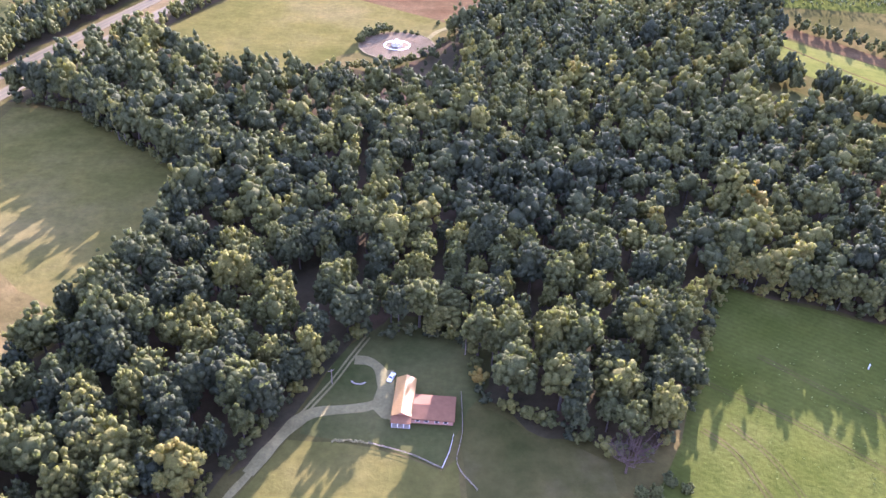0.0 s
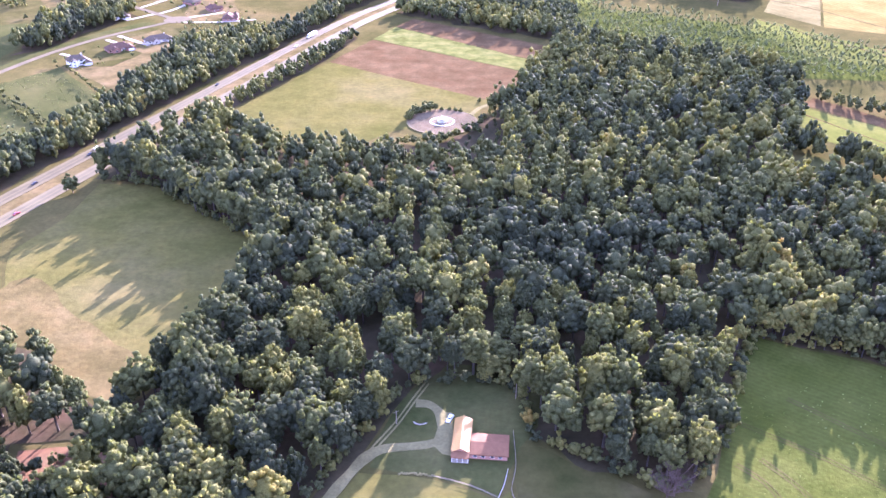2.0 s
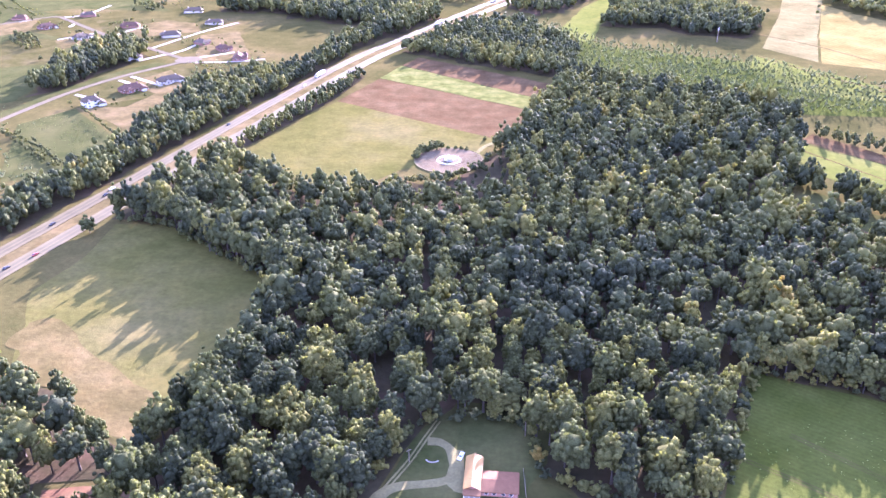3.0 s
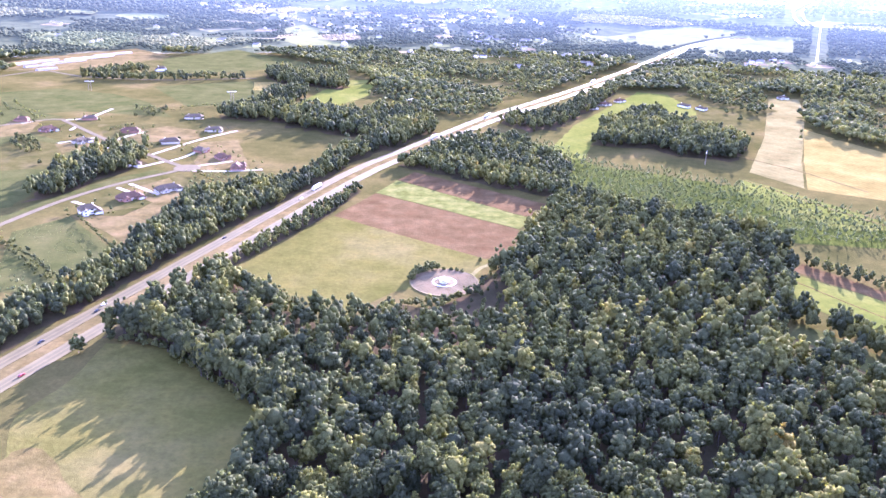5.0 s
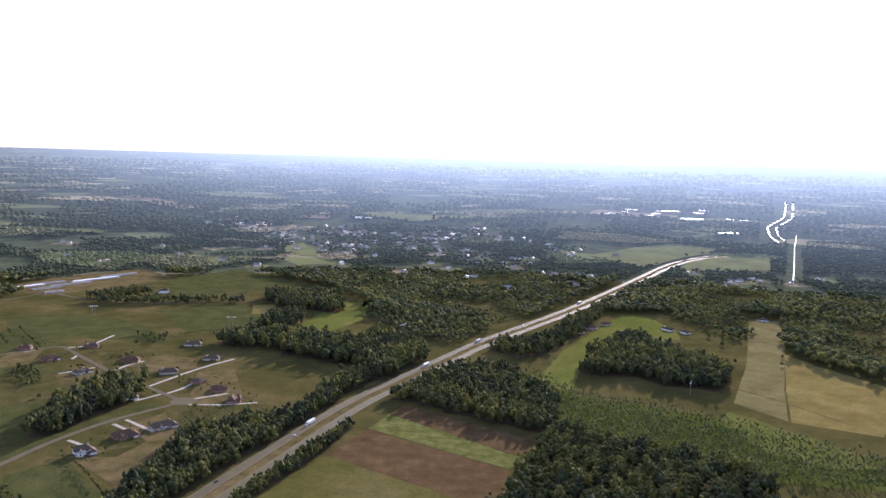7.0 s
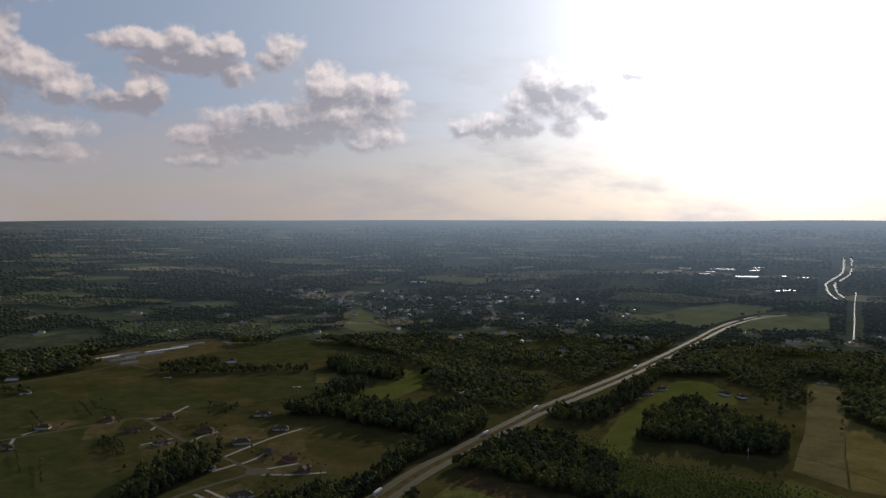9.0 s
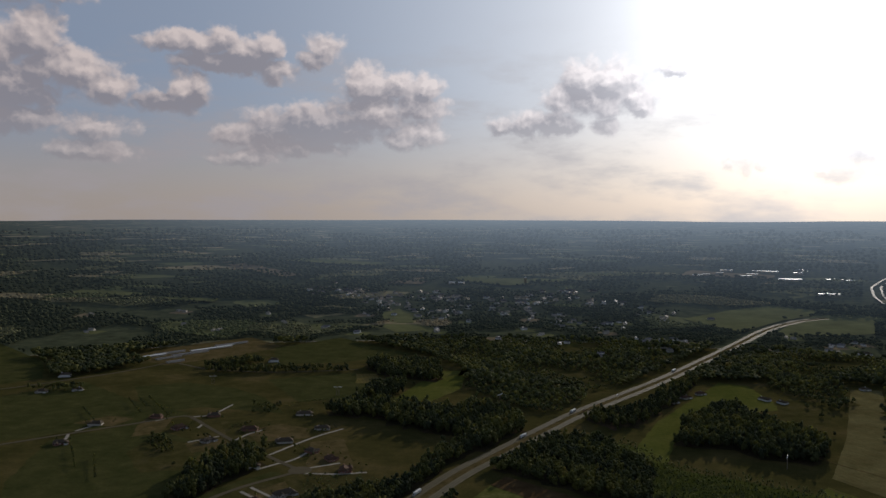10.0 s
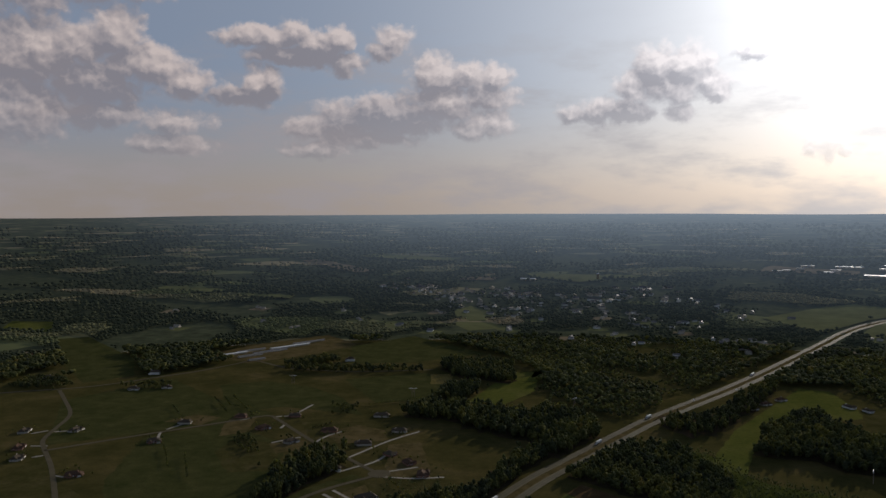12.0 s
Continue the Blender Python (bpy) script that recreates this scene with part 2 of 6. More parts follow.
GREEN = land("green_pasture", [(0.3, (0.078, 0.087, 0.018)), (0.5, (0.104, 0.107, 0.024)), (0.7, (0.129, 0.121, 0.036))], 0.01, 0.2)
ROUGH = land("rough_grass", [(0.3, (0.042, 0.042, 0.013)), (0.5, (0.068, 0.060, 0.020)), (0.7, (0.096, 0.077, 0.033))], 0.03, 0.18)
LOT = land("dry_brown_lawn", [(0.3, (0.070, 0.057, 0.021)), (0.5, (0.111, 0.084, 0.035)), (0.7, (0.148, 0.107, 0.050))], 0.04, 0.25)
WEEDY = land("weedy_pasture", [(0.3, (0.046, 0.055, 0.010)), (0.55, (0.067, 0.074, 0.016)), (0.75, (0.090, 0.092, 0.023))], 0.03, 0.45, (125, 2.6, 0.14))
FLOOR = land("forest_floor", [(0.3, (0.037, 0.033, 0.018)), (0.5, (0.058, 0.046, 0.024)), (0.7, (0.082, 0.054, 0.034))], 0.03, 0.3)
GRAVEL = land("gravel", [(0.3, (0.130, 0.111, 0.049)), (0.6, (0.180, 0.154, 0.068)), (0.8, (0.240, 0.206, 0.092))], 0.1, 0.9, sheen=0.0)
ROAD = plain("worn_concrete_road", (0.108, 0.088, 0.042), 0.8, 0.05, 0.4, spec=0.06, bump=0.0)
LANE = plain("lane_wheel_tracks", (0.083, 0.069, 0.035), 0.8, 0.05, 0.4, spec=0.06, bump=0.0)
STREET = plain("grey_asphalt", (0.112, 0.092, 0.055), 0.9, 0.08, 0.4, spec=0.0)
SLAB = plain("pale_concrete", (0.27, 0.23, 0.165), 0.85, 0.2, 0.3)
FAR_SLAB = plain("far_concrete", (0.22, 0.195, 0.155), 0.75, 0.02, 0.2, spec=0.25, bump=0.0)
WHITE = plain("white_paint", (0.74, 0.71, 0.63), 0.5, 0.5, 0.15)
TAN_ROOF = plain("tan_metal_roof", (0.34, 0.185, 0.045), 0.6, 0.4, 0.2)
RED_ROOF = plain("faded_red_roof", (0.150, 0.074, 0.036), 0.8, 0.4, 0.35, spec=0.05)
SHED_ROOF = plain("dull_sheet_roof", (0.165, 0.150, 0.135), 0.7, 0.3, 0.3, spec=0.2)
GREY_ROOF = plain("grey_shingles", (0.092, 0.069, 0.044), 0.9, 0.6, 0.4, spec=0.08)
BROWN_ROOF = plain("brown_shingles", (0.098, 0.056, 0.034), 0.9, 0.6, 0.4, spec=0.08)
BRICK = plain("red_brick", (0.30, 0.15, 0.10), 0.85, 0.8, 0.4)
SIDING = plain("beige_siding", (0.52, 0.46, 0.37), 0.7, 0.4, 0.2)
GLASS = plain("window_glass", (0.03, 0.04, 0.05), 0.08, 1.0, 0.1, spec=0.8, bump=0.0)
STEEL = plain("galvanised_steel", (0.62, 0.62, 0.60), 0.4, 1.0, 0.2, metal=0.6)
TYRE = plain("black_rubber", (0.02, 0.02, 0.02), 0.8, 3.0, 0.2)
DARK_CAR = plain("dark_car_paint", (0.025, 0.025, 0.028), 0.45, 2.0, 0.1, spec=0.3)
RED_CAR = plain("red_car_paint", (0.20, 0.025, 0.020), 0.4, 2.0, 0.1, spec=0.4)
POLE = plain("weathered_pole", (0.22, 0.17, 0.12), 0.9, 2.0, 0.4)


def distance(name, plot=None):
    """Far land: a patchwork of woods and fields that narrows with the miles, with aerial haze painted on as emission.
    """
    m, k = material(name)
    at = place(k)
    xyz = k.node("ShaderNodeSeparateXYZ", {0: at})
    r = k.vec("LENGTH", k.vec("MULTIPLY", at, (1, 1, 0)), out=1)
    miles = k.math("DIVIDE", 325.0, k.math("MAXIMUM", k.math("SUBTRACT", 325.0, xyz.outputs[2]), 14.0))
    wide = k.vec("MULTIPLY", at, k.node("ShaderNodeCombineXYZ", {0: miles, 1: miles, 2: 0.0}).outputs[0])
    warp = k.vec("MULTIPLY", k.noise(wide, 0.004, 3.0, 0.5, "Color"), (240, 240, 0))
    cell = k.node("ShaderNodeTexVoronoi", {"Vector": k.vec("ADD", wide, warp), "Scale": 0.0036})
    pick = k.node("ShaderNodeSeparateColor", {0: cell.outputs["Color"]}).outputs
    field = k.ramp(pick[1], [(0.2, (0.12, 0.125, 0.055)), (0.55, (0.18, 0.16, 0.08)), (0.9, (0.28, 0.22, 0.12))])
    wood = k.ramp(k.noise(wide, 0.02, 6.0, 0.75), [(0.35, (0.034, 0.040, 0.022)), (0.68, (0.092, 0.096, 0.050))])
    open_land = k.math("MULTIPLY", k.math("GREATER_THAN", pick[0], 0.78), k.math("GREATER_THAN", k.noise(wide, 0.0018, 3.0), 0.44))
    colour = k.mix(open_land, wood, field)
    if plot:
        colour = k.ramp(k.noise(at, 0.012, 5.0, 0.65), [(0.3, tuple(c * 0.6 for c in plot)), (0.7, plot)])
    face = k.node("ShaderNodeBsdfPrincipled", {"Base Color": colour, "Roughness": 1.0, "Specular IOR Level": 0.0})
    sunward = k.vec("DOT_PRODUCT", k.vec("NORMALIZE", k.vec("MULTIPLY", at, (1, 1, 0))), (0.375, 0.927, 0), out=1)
    # painted haze: bluish emission, stronger with distance and towards the sun
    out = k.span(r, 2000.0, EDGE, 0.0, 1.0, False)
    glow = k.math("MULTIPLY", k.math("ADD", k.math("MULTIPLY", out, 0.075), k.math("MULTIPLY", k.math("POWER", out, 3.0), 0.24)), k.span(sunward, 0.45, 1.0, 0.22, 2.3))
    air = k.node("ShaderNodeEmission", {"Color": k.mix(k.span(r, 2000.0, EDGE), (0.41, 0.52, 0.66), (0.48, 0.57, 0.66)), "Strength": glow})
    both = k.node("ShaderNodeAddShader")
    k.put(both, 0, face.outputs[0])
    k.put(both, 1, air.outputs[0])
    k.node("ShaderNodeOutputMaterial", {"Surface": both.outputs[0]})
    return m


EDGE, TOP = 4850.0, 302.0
# all three materials emit the painted haze
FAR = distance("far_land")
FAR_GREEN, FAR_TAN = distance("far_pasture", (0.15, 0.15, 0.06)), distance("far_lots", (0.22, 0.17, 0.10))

# Helpers for meshes
rng = np.random.default_rng(7)


def height(x, y):
    """The plain is level and swells towards the far hills."""
    q = np.clip((np.hypot(x, y) - 2300) / 2600, 0, None)
    return TOP * q ** 1.6


def mesh_of(name, verts, faces, mats, smooth=False):
    me = bpy.data.meshes.new(name)
    me.from_pydata([tuple(v) for v in verts], [], [tuple(f) for f in faces])
    for m in mats if isinstance(mats, (list, tuple)) else (mats,):
        me.materials.append(m)
    if smooth:
        me.polygons.foreach_set("use_smooth", [True] * len(me.polygons))
    me.update()
    return me


def fast_mesh(name, verts, loops, sizes, mats, tint=None, index=None):
    """A mesh from arrays: corner indices and the size of each face."""
    me = bpy.data.meshes.new(name)
    me.vertices.add(len(verts))
    me.vertices.foreach_set("co", np.asarray(verts, np.float32).ravel())
    me.loops.add(len(loops))
    me.loops.foreach_set("vertex_index", np.asarray(loops, np.int32))
    me.polygons.add(len(sizes))
    starts = np.concatenate([[0], np.cumsum(sizes)[:-1]])
    me.polygons.foreach_set("loop_start", starts.astype(np.int32))
    for m in mats:
        me.materials.append(m)
    if index is not None:
        me.polygons.foreach_set("material_index", np.asarray(index, np.int32))
    if tint is not None:
        a = me.attributes.new("tint", "FLOAT", "POINT")
        a.data.foreach_set("value", np.asarray(tint, np.float32))
    me.update(calc_edges=True)
    return me


def part(name, me, parent, label=""):
    ob = new(name, me)
    ob.parent = parent
    return tagged(ob, label) if label else ob


def empty(name, label, category, group=""):
    ob = new(name)
    ob.empty_display_size = 0.5
    return tagged(ob, label, category, group)


def box(x0, y0, z0, x1, y1, z1):
    v = [(x, y, z) for z in (z0, z1) for y in (y0, y1) for x in (x0, x1)]
    return v, [(0, 2, 3, 1), (4, 5, 7, 6), (0, 1, 5, 4), (2, 6, 7, 3), (0, 4, 6, 2), (1, 3, 7, 5)]


def boxes(name, list_of, mat, parent=None, label=""):
    verts, faces = [], []
    for b in list_of:
        v, f = box(*b)
        faces += [tuple(i + len(verts) for i in q) for q in f]
        verts += v
    me = mesh_of(name, verts, faces, mat)
    return part(name, me, parent, label) if parent else new(name, me)


def spline(points, step):
    """Points along a smooth line through the given ones."""
    p = [Vector(q) for q in points]
    p = [p[0] * 2 - p[1]] + p + [p[-1] * 2 - p[-2]]
    out = []
    for a, b, c, e in zip(p, p[1:], p[2:], p[3:]):
        n = max(1, int((c - b).length / step))
        for i in range(n):
            t = i / n
            out.append(0.5 * (2 * b + (c - a) * t + (2 * a - 5 * b + 4 * c - e) * t * t + (3 * b - a - 3 * c + e) * t ** 3))
    out.append(p[-2])
    return out


def shifted(points, off):
    """A line beside the given one, to its right."""
    out = []
    for i, p in enumerate(points):
        d = (Vector(points[min(i + 1, len(points) - 1)]) - Vector(points[max(i - 1, 0)])).normalized()
        out.append((p[0] + d.y * off, p[1] - d.x * off))
    return out


def ribbon(name, points, width, mat, lift, label, category, step=14, wobble=0.0, thick=0.12, kind="structure", parent=None):
    line = spline(points, step)
    verts, faces = [], []
    for i, p in enumerate(line):
        d = (line[min(i + 1, len(line) - 1)] - line[max(i - 1, 0)]).normalized()
        w = width / 2 * (1 + wobble * noise.noise((p.x * 0.1, p.y * 0.1, 3)))
        z = float(height(p.x, p.y)) + lift
        for s, dz in ((-1.0, -thick), (-1.0, 0), (1.0, 0), (1.0, -thick)):
            verts.append((p.x + d.y * w * s, p.y - d.x * w * s, z + dz))
        if i:
            b = 4 * i
            faces += [(b - 4 + j, b + j, b + j + 1, b - 3 + j) for j in range(3)]
    me = mesh_of(name, verts, [f[::-1] for f in faces], mat)
    if parent:
        return part(name, me, parent, label)
    return tagged(new(name, me), label, category, kind=kind)


def outline(points, step=10.0, wobble=1.5):
    out = []
    for a, b in zip(points, points[1:] + points[:1]):
        a, b = Vector(a), Vector(b)
        n = max(1, int((b - a).length / step))
        for i in range(n):
            p = a.lerp(b, i / n)
            out.append((p.x + wobble * 2 * noise.noise((p.x * 0.05, p.y * 0.05, 0)), p.y + wobble * 2 * noise.noise((p.x * 0.05, p.y * 0.05, 9))))
    return out


def patch(name, points, mat, lift, label, category="field", step=12.0, wobble=1.5, kind="structure"):
    pts = outline(points, step, wobble)
    bm = bmesh.new()
    vs = [bm.verts.new((x, y, float(height(x, y)) + lift)) for x, y in pts]
    f = bm.faces.new(vs)
    f.normal_update()
    if f.normal.z < 0:
        f.normal_flip()
    bmesh.ops.triangulate(bm, faces=bm.faces[:])
    me = bpy.data.meshes.new(name)
    bm.to_mesh(me)
    bm.free()
    me.materials.append(mat)
    return tagged(new(name, me), label, category, kind=kind)


def inside(xy, poly):
    x, y = xy[:, 0], xy[:, 1]
    hit = np.zeros(len(xy), bool)
    for (x0, y0), (x1, y1) in zip(poly, poly[1:] + poly[:1]):
        if y0 != y1:
            hit ^= ((y0 > y) != (y1 > y)) & (x < (x1 - x0) * (y - y0) / (y1 - y0) + x0)
    return hit


def near_line(xy, line, dist):
    ok = np.zeros(len(xy), bool)
    for a, b in zip(line, line[1:]):
        a, b = np.array(a, float), np.array(b, float)
        t = np.clip(((xy - a) @ (b - a)) / ((b - a) @ (b - a)), 0, 1)
        ok |= np.hypot(*(xy - a - t[:, None] * (b - a)).T) < dist
    return ok


def scatter(poly, spacing, jitter=0.42):
    """Places on a shaken triangular grid within a polygon."""
    p = np.array(poly, float)
    (x0, y0), (x1, y1) = p.min(0), p.max(0)
    ys = np.arange(y0, y1, spacing * 0.87)
    out = []
    for i, y in enumerate(ys):
        xs = np.arange(x0 + (i % 2) * spacing / 2, x1, spacing)
        out.append(np.stack([xs, np.full(len(xs), y)], -1))
    xy = np.concatenate(out) if out else np.zeros((0, 2))
    xy += rng.uniform(-jitter, jitter, xy.shape) * spacing
    return xy[inside(xy, poly)]

# Land
def make_ground():
    radii = [0, 60, 120, 200, 300, 420, 560, 720, 900, 1100, 1350, 1650, 2000]
    n = 96
    verts, faces = [(0, 0, 0)], []
    for j, r in enumerate(radii[1:]):
        for i in range(n):
            a = 2 * math.pi * i / n
            x, y = r * math.cos(a), r * math.sin(a)
            verts.append((x, y, float(height(x, y))))
        for i in range(n):
            a, b = 1 + j * n + i, 1 + j * n + (i + 1) % n
            faces.append((0, a, b) if j == 0 else (a - n, a, b, b - n))
    tagged(new("ground", mesh_of("ground", verts, faces, MEADOW, True)), "uneven olive and straw-coloured meadow ground", "ground", kind="structure")
    # outer ring of land, its haze emitted by the material itself
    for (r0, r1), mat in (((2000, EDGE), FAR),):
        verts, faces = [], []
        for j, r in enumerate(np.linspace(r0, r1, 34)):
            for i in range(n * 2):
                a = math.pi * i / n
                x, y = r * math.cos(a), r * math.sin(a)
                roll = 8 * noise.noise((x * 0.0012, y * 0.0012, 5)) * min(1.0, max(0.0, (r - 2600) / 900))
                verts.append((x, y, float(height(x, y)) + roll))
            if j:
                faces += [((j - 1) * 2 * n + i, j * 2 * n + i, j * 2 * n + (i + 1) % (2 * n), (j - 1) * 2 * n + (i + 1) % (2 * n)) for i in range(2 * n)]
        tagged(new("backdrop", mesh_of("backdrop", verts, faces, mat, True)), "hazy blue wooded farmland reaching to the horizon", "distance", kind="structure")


make_ground()


def wood_floor():
    """Leaf-littered land under the far woods, between the fields and the distance."""
    radii, n = np.linspace(1780, 1996, 9), 70
    verts, faces = [], []
    for j, r in enumerate(radii):
        for i in range(n + 1):
            a = radians(40 + 110 * i / n)
            q = r + (40 * noise.noise((i * 0.3, 1.7, 0)) if j == 0 else 0)
            x, y = q * math.cos(a), q * math.sin(a)
            verts.append((x, y, float(height(x, y)) + 0.04))
            if i and j:
                b = j * (n + 1) + i
                faces.append((b - n - 2, b - n - 1, b, b - 1)[::-1])
    tagged(new("forest_floor", mesh_of("forest_floor", verts, faces, ROUGH, True)), "rough grassy ground between far woods", "soil", kind="structure")


wood_floor()

# Roads
HIGHWAY = [(-366, 165), (-316, 315), (-266, 465), (-192, 692), (-118, 910), (-62, 1030), (10, 1177), (64, 1279), (230, 1552), (390, 1845), (515, 2085), (590, 2230), (668, 2350), (770, 2455), (865, 2505)]
EAST_WAY = shifted(HIGHWAY, 22)
ribbon("road", HIGHWAY, 11.5, ROAD, 0.35, "pale worn concrete highway carriageway with wide shoulders", "road", wobble=0.04)
ribbon("road", EAST_WAY, 11.5, ROAD, 0.35, "pale worn concrete highway carriageway beside the grass median", "road", wobble=0.04)
for line in (HIGHWAY, EAST_WAY):
    for off in (-1.85, 1.85):
        ribbon("road_lane", shifted(line, off), 2.6, LANE, 0.37, "darker wheel-worn driving lane of the highway", "road", wobble=0.15, thick=0.01)
MEDIAN = shifted(HIGHWAY, 11)
ribbon("median", MEDIAN, 10.0, LOT, 0.2, "strip of dry mown grass between the carriageways", "grass", wobble=0.1, thick=0.1)
FAR_WAY = [(906, 2445), (1025, 2640), (1130, 2740), (1150, 2860), (1185, 2970), (1210, 3040), (1273, 3130), (1350, 3240), (1435, 3430), (1505, 3600)]
ribbon("far_road", FAR_WAY[2:], 8, FAR_SLAB, 2.0, "pale concrete interchange lanes winding to the distance", "road", step=30)
ribbon("far_road", shifted(FAR_WAY[2:], 30), 8, FAR_SLAB, 2.0, "pale concrete interchange lanes winding to the distance", "road", step=30)
COUNTRY_ROAD = [(901, 2071), (1030, 2370), (1151, 2654), (1256, 2889)]
ribbon("far_road", COUNTRY_ROAD, 3.6, FAR_SLAB, 0.8, "straight pale country road", "road", step=30)

STREETS = [
    [(-470, 480), (-425, 620), (-400, 719), (-381, 785), (-351, 847), (-314, 896), (-301, 914)],
    [(-303, 917), (-336, 945), (-368, 973), (-423, 1018), (-497, 1091), (-545, 1140), (-570, 1155), (-620, 1105), (-710, 1015), (-805, 915)],
    [(-1040, 1248), (-975, 1180), (-902, 1098), (-868, 1020), (-844, 962), (-813, 925), (-750, 860), (-692, 793), (-640, 730)],
    [(-1330, 1110), (-1210, 1170), (-1110, 1222), (-1000, 1290), (-915, 1395), (-865, 1465), (-823, 1550), (-800, 1590), (-690, 1530), (-540, 1520), (-380, 1570)],
]
for s in STREETS:
    ribbon("road", s, 6.8, STREET, 0.25, "narrow grey asphalt street of a rural estate", "road", wobble=0.06)
bm = bmesh.new()
bmesh.ops.create_circle(bm, cap_ends=True, radius=15, segments=28, matrix=Matrix.Translation((-301, 916, 0.3)))
me = bpy.data.meshes.new("turning_circle")
bm.to_mesh(me)
bm.free()
me.materials.append(STREET)
tagged(new("turning_circle", me), "round grey asphalt turning place at the street's end", "road", kind="structure")

# Fields
FIELD_W = [(435, 2460), (620, 2630), (760, 2710), (880, 2610), (835, 2525), (725, 2445), (620, 2320), (560, 2235), (470, 2370)]
FIELD_E = [(890, 2490), (1010, 2505), (910, 2240), (660, 2165), (645, 2230), (720, 2370), (800, 2445)]
patch("field", [(-228, 405), (-217, 445), (-216, 490), (-180, 490), (-104, 430), (-75, 420), (-90, 371), (-98, 348), (-105, 330), (-105, 315), (-112, 294), (-126, 278), (-149, 295), (-175, 318), (-205, 335)],
      HAY, 0.10, "mown hay field with long tree shadows across it")
patch("field_edge", [(-219, 372), (-198, 372), (-172, 352), (-150, 330), (-120, 312), (-126, 278), (-149, 294), (-178, 318), (-205, 335)], SAND, 0.16, "bare straw-coloured strip along the hay field", step=4, wobble=4.5)
patch("field", [(-172, 612), (-108, 764), (40, 664), (26, 620), (-35, 590), (-69, 540), (-104, 566)], HAY, 0.10, "pale mown meadow beside the round site")
patch("field", [(-109, 762), (-76, 840), (68, 738), (58, 671), (36, 659)], SOIL, 0.14, "reddish-brown ploughed field with fine drill rows", wobble=0.6)
patch("field", [(-76, 842), (-57, 892), (86, 768), (68, 740)], CROP, 0.18, "narrow strip of yellow-green ripening crop", wobble=0.8)
patch("field", [(-57, 894), (-40, 928), (108, 816), (86, 770)], SOIL, 0.12, "bare brown soil strip shaded by a tree belt", wobble=0.8)
patch("field", [(286, 652), (343, 592), (420, 490), (395, 458), (315, 537), (266, 593)], GREEN, 0.12, "bright green striped pasture beyond the wood")
ribbon("ditch", [(280, 638), (327, 563), (395, 468)], 1.4, SOIL, 0.2, "thin dark drainage line across the pasture", "ditch", wobble=0.1)
patch("field", [(257, 556), (296, 502), (380, 412), (358, 384), (280, 470), (239, 533)], LAWN, 0.12, "shaded grass strip under a hedge")
ribbon("field_track", [(238, 534), (256, 512), (280, 470), (360, 384)], 1.6, SOIL, 0.2, "dark worn track along the straw strip", "track", wobble=0.1)
patch("field", [(288, 656), (306, 672), (354, 608), (430, 508), (420, 492), (343, 594)], SOIL, 0.16, "brown plot with a hedge on it")
patch("field", [(239, 531), (256, 509), (280, 467), (360, 380), (350, 358), (268, 452), (250, 486), (222, 496)], DRY, 0.1, "narrow straw-coloured clearing in the wood")
patch("field", [(150, 336), (175, 326), (230, 306), (330, 270), (300, 150), (80, 170), (96, 226), (112, 250), (124, 280)], WEEDY, 0.08, "green rough pasture with wheel tracks")
patch("field", [(124, 1036), (182, 1214), (344, 1534), (393, 1516), (410, 1330), (232, 1259), (167, 1003)], GREEN, 0.10, "bright green pasture round a grove")
patch("field", [(406, 1385), (583, 1530), (440, 1219), (382, 1228)], ROUGH, 0.12, "fallow field of brownish grass")
patch("field", [(577, 1505), (634, 1508), (560, 1300), (447, 1028), (402, 908), (362, 973), (450, 1170)], STRAW, 0.14, "straw-coloured stubble field in long strips", wobble=0.6)
patch("field", [(534, 1238), (560, 1160), (592, 1082), (610, 1040), (540, 940), (488, 862), (404, 904), (449, 1026)], DRY, 0.16, "wide field of pale golden stubble", wobble=0.8)
patch("field", [(-383, 690), (-352, 736), (-268, 642), (-285, 575), (-330, 560)], LAWN, 0.1, "green rough lot beside the highway trees", wobble=0.8)
patch("field", [(-352, 738), (-305, 742), (-290, 800), (-250, 800), (-262, 660)], LOT, 0.12, "bare reddish clay behind the new houses", wobble=2)
patch("field", [(-757, 1348), (-681, 1400), (-570, 1365), (-490, 1302), (-413, 1192), (-564, 1215), (-646, 1163)], LAWN, 0.08, "wide green pasture north of the houses")
patch("field", [(-534, 1445), (-383, 1536), (-316, 1434), (-334, 1308), (-415, 1272)], LAWN, 0.1, "mown green field between hedges")
patch("field", [(-640, 1800), (-527, 1986), (-293, 1769), (-438, 1640), (-575, 1600)], LAWN, 0.1, "dull green field beside the storage yard")
patch("yard", [(-945, 1640), (-880, 1800), (-760, 1960), (-634, 1830), (-690, 1690), (-800, 1560)], LOT, 0.14, "tan gravel yard of a storage park", "yard")
patch("field", [(-258, 1300), (-214, 1571), (-154, 1590), (-145, 1413), (-200, 1286)], GREEN, 0.1, "light green clearing in the woods")
patch("field", [(-480, 2239), (-405, 2340), (-300, 2170), (-397, 2100)], FAR_GREEN, 0.2, "small green clearing among the far woods")
patch("field", FIELD_W, FAR_GREEN, 2.5, "far green field beside the highway")
patch("field", FIELD_E, FAR_GREEN, 1.0, "far green field inside the highway bend")
patch("field", [(-1476, 1791), (-1425, 1839), (-1089, 1561), (-977, 1395), (-1035, 1311), (-1180, 1450)], LAWN, 0.12, "dark green field behind the farmsteads")
patch("field", [(-1757, 1960), (-1640, 1990), (-1540, 1855), (-1695, 1836)], GREEN, 0.12, "far strip of green pasture")
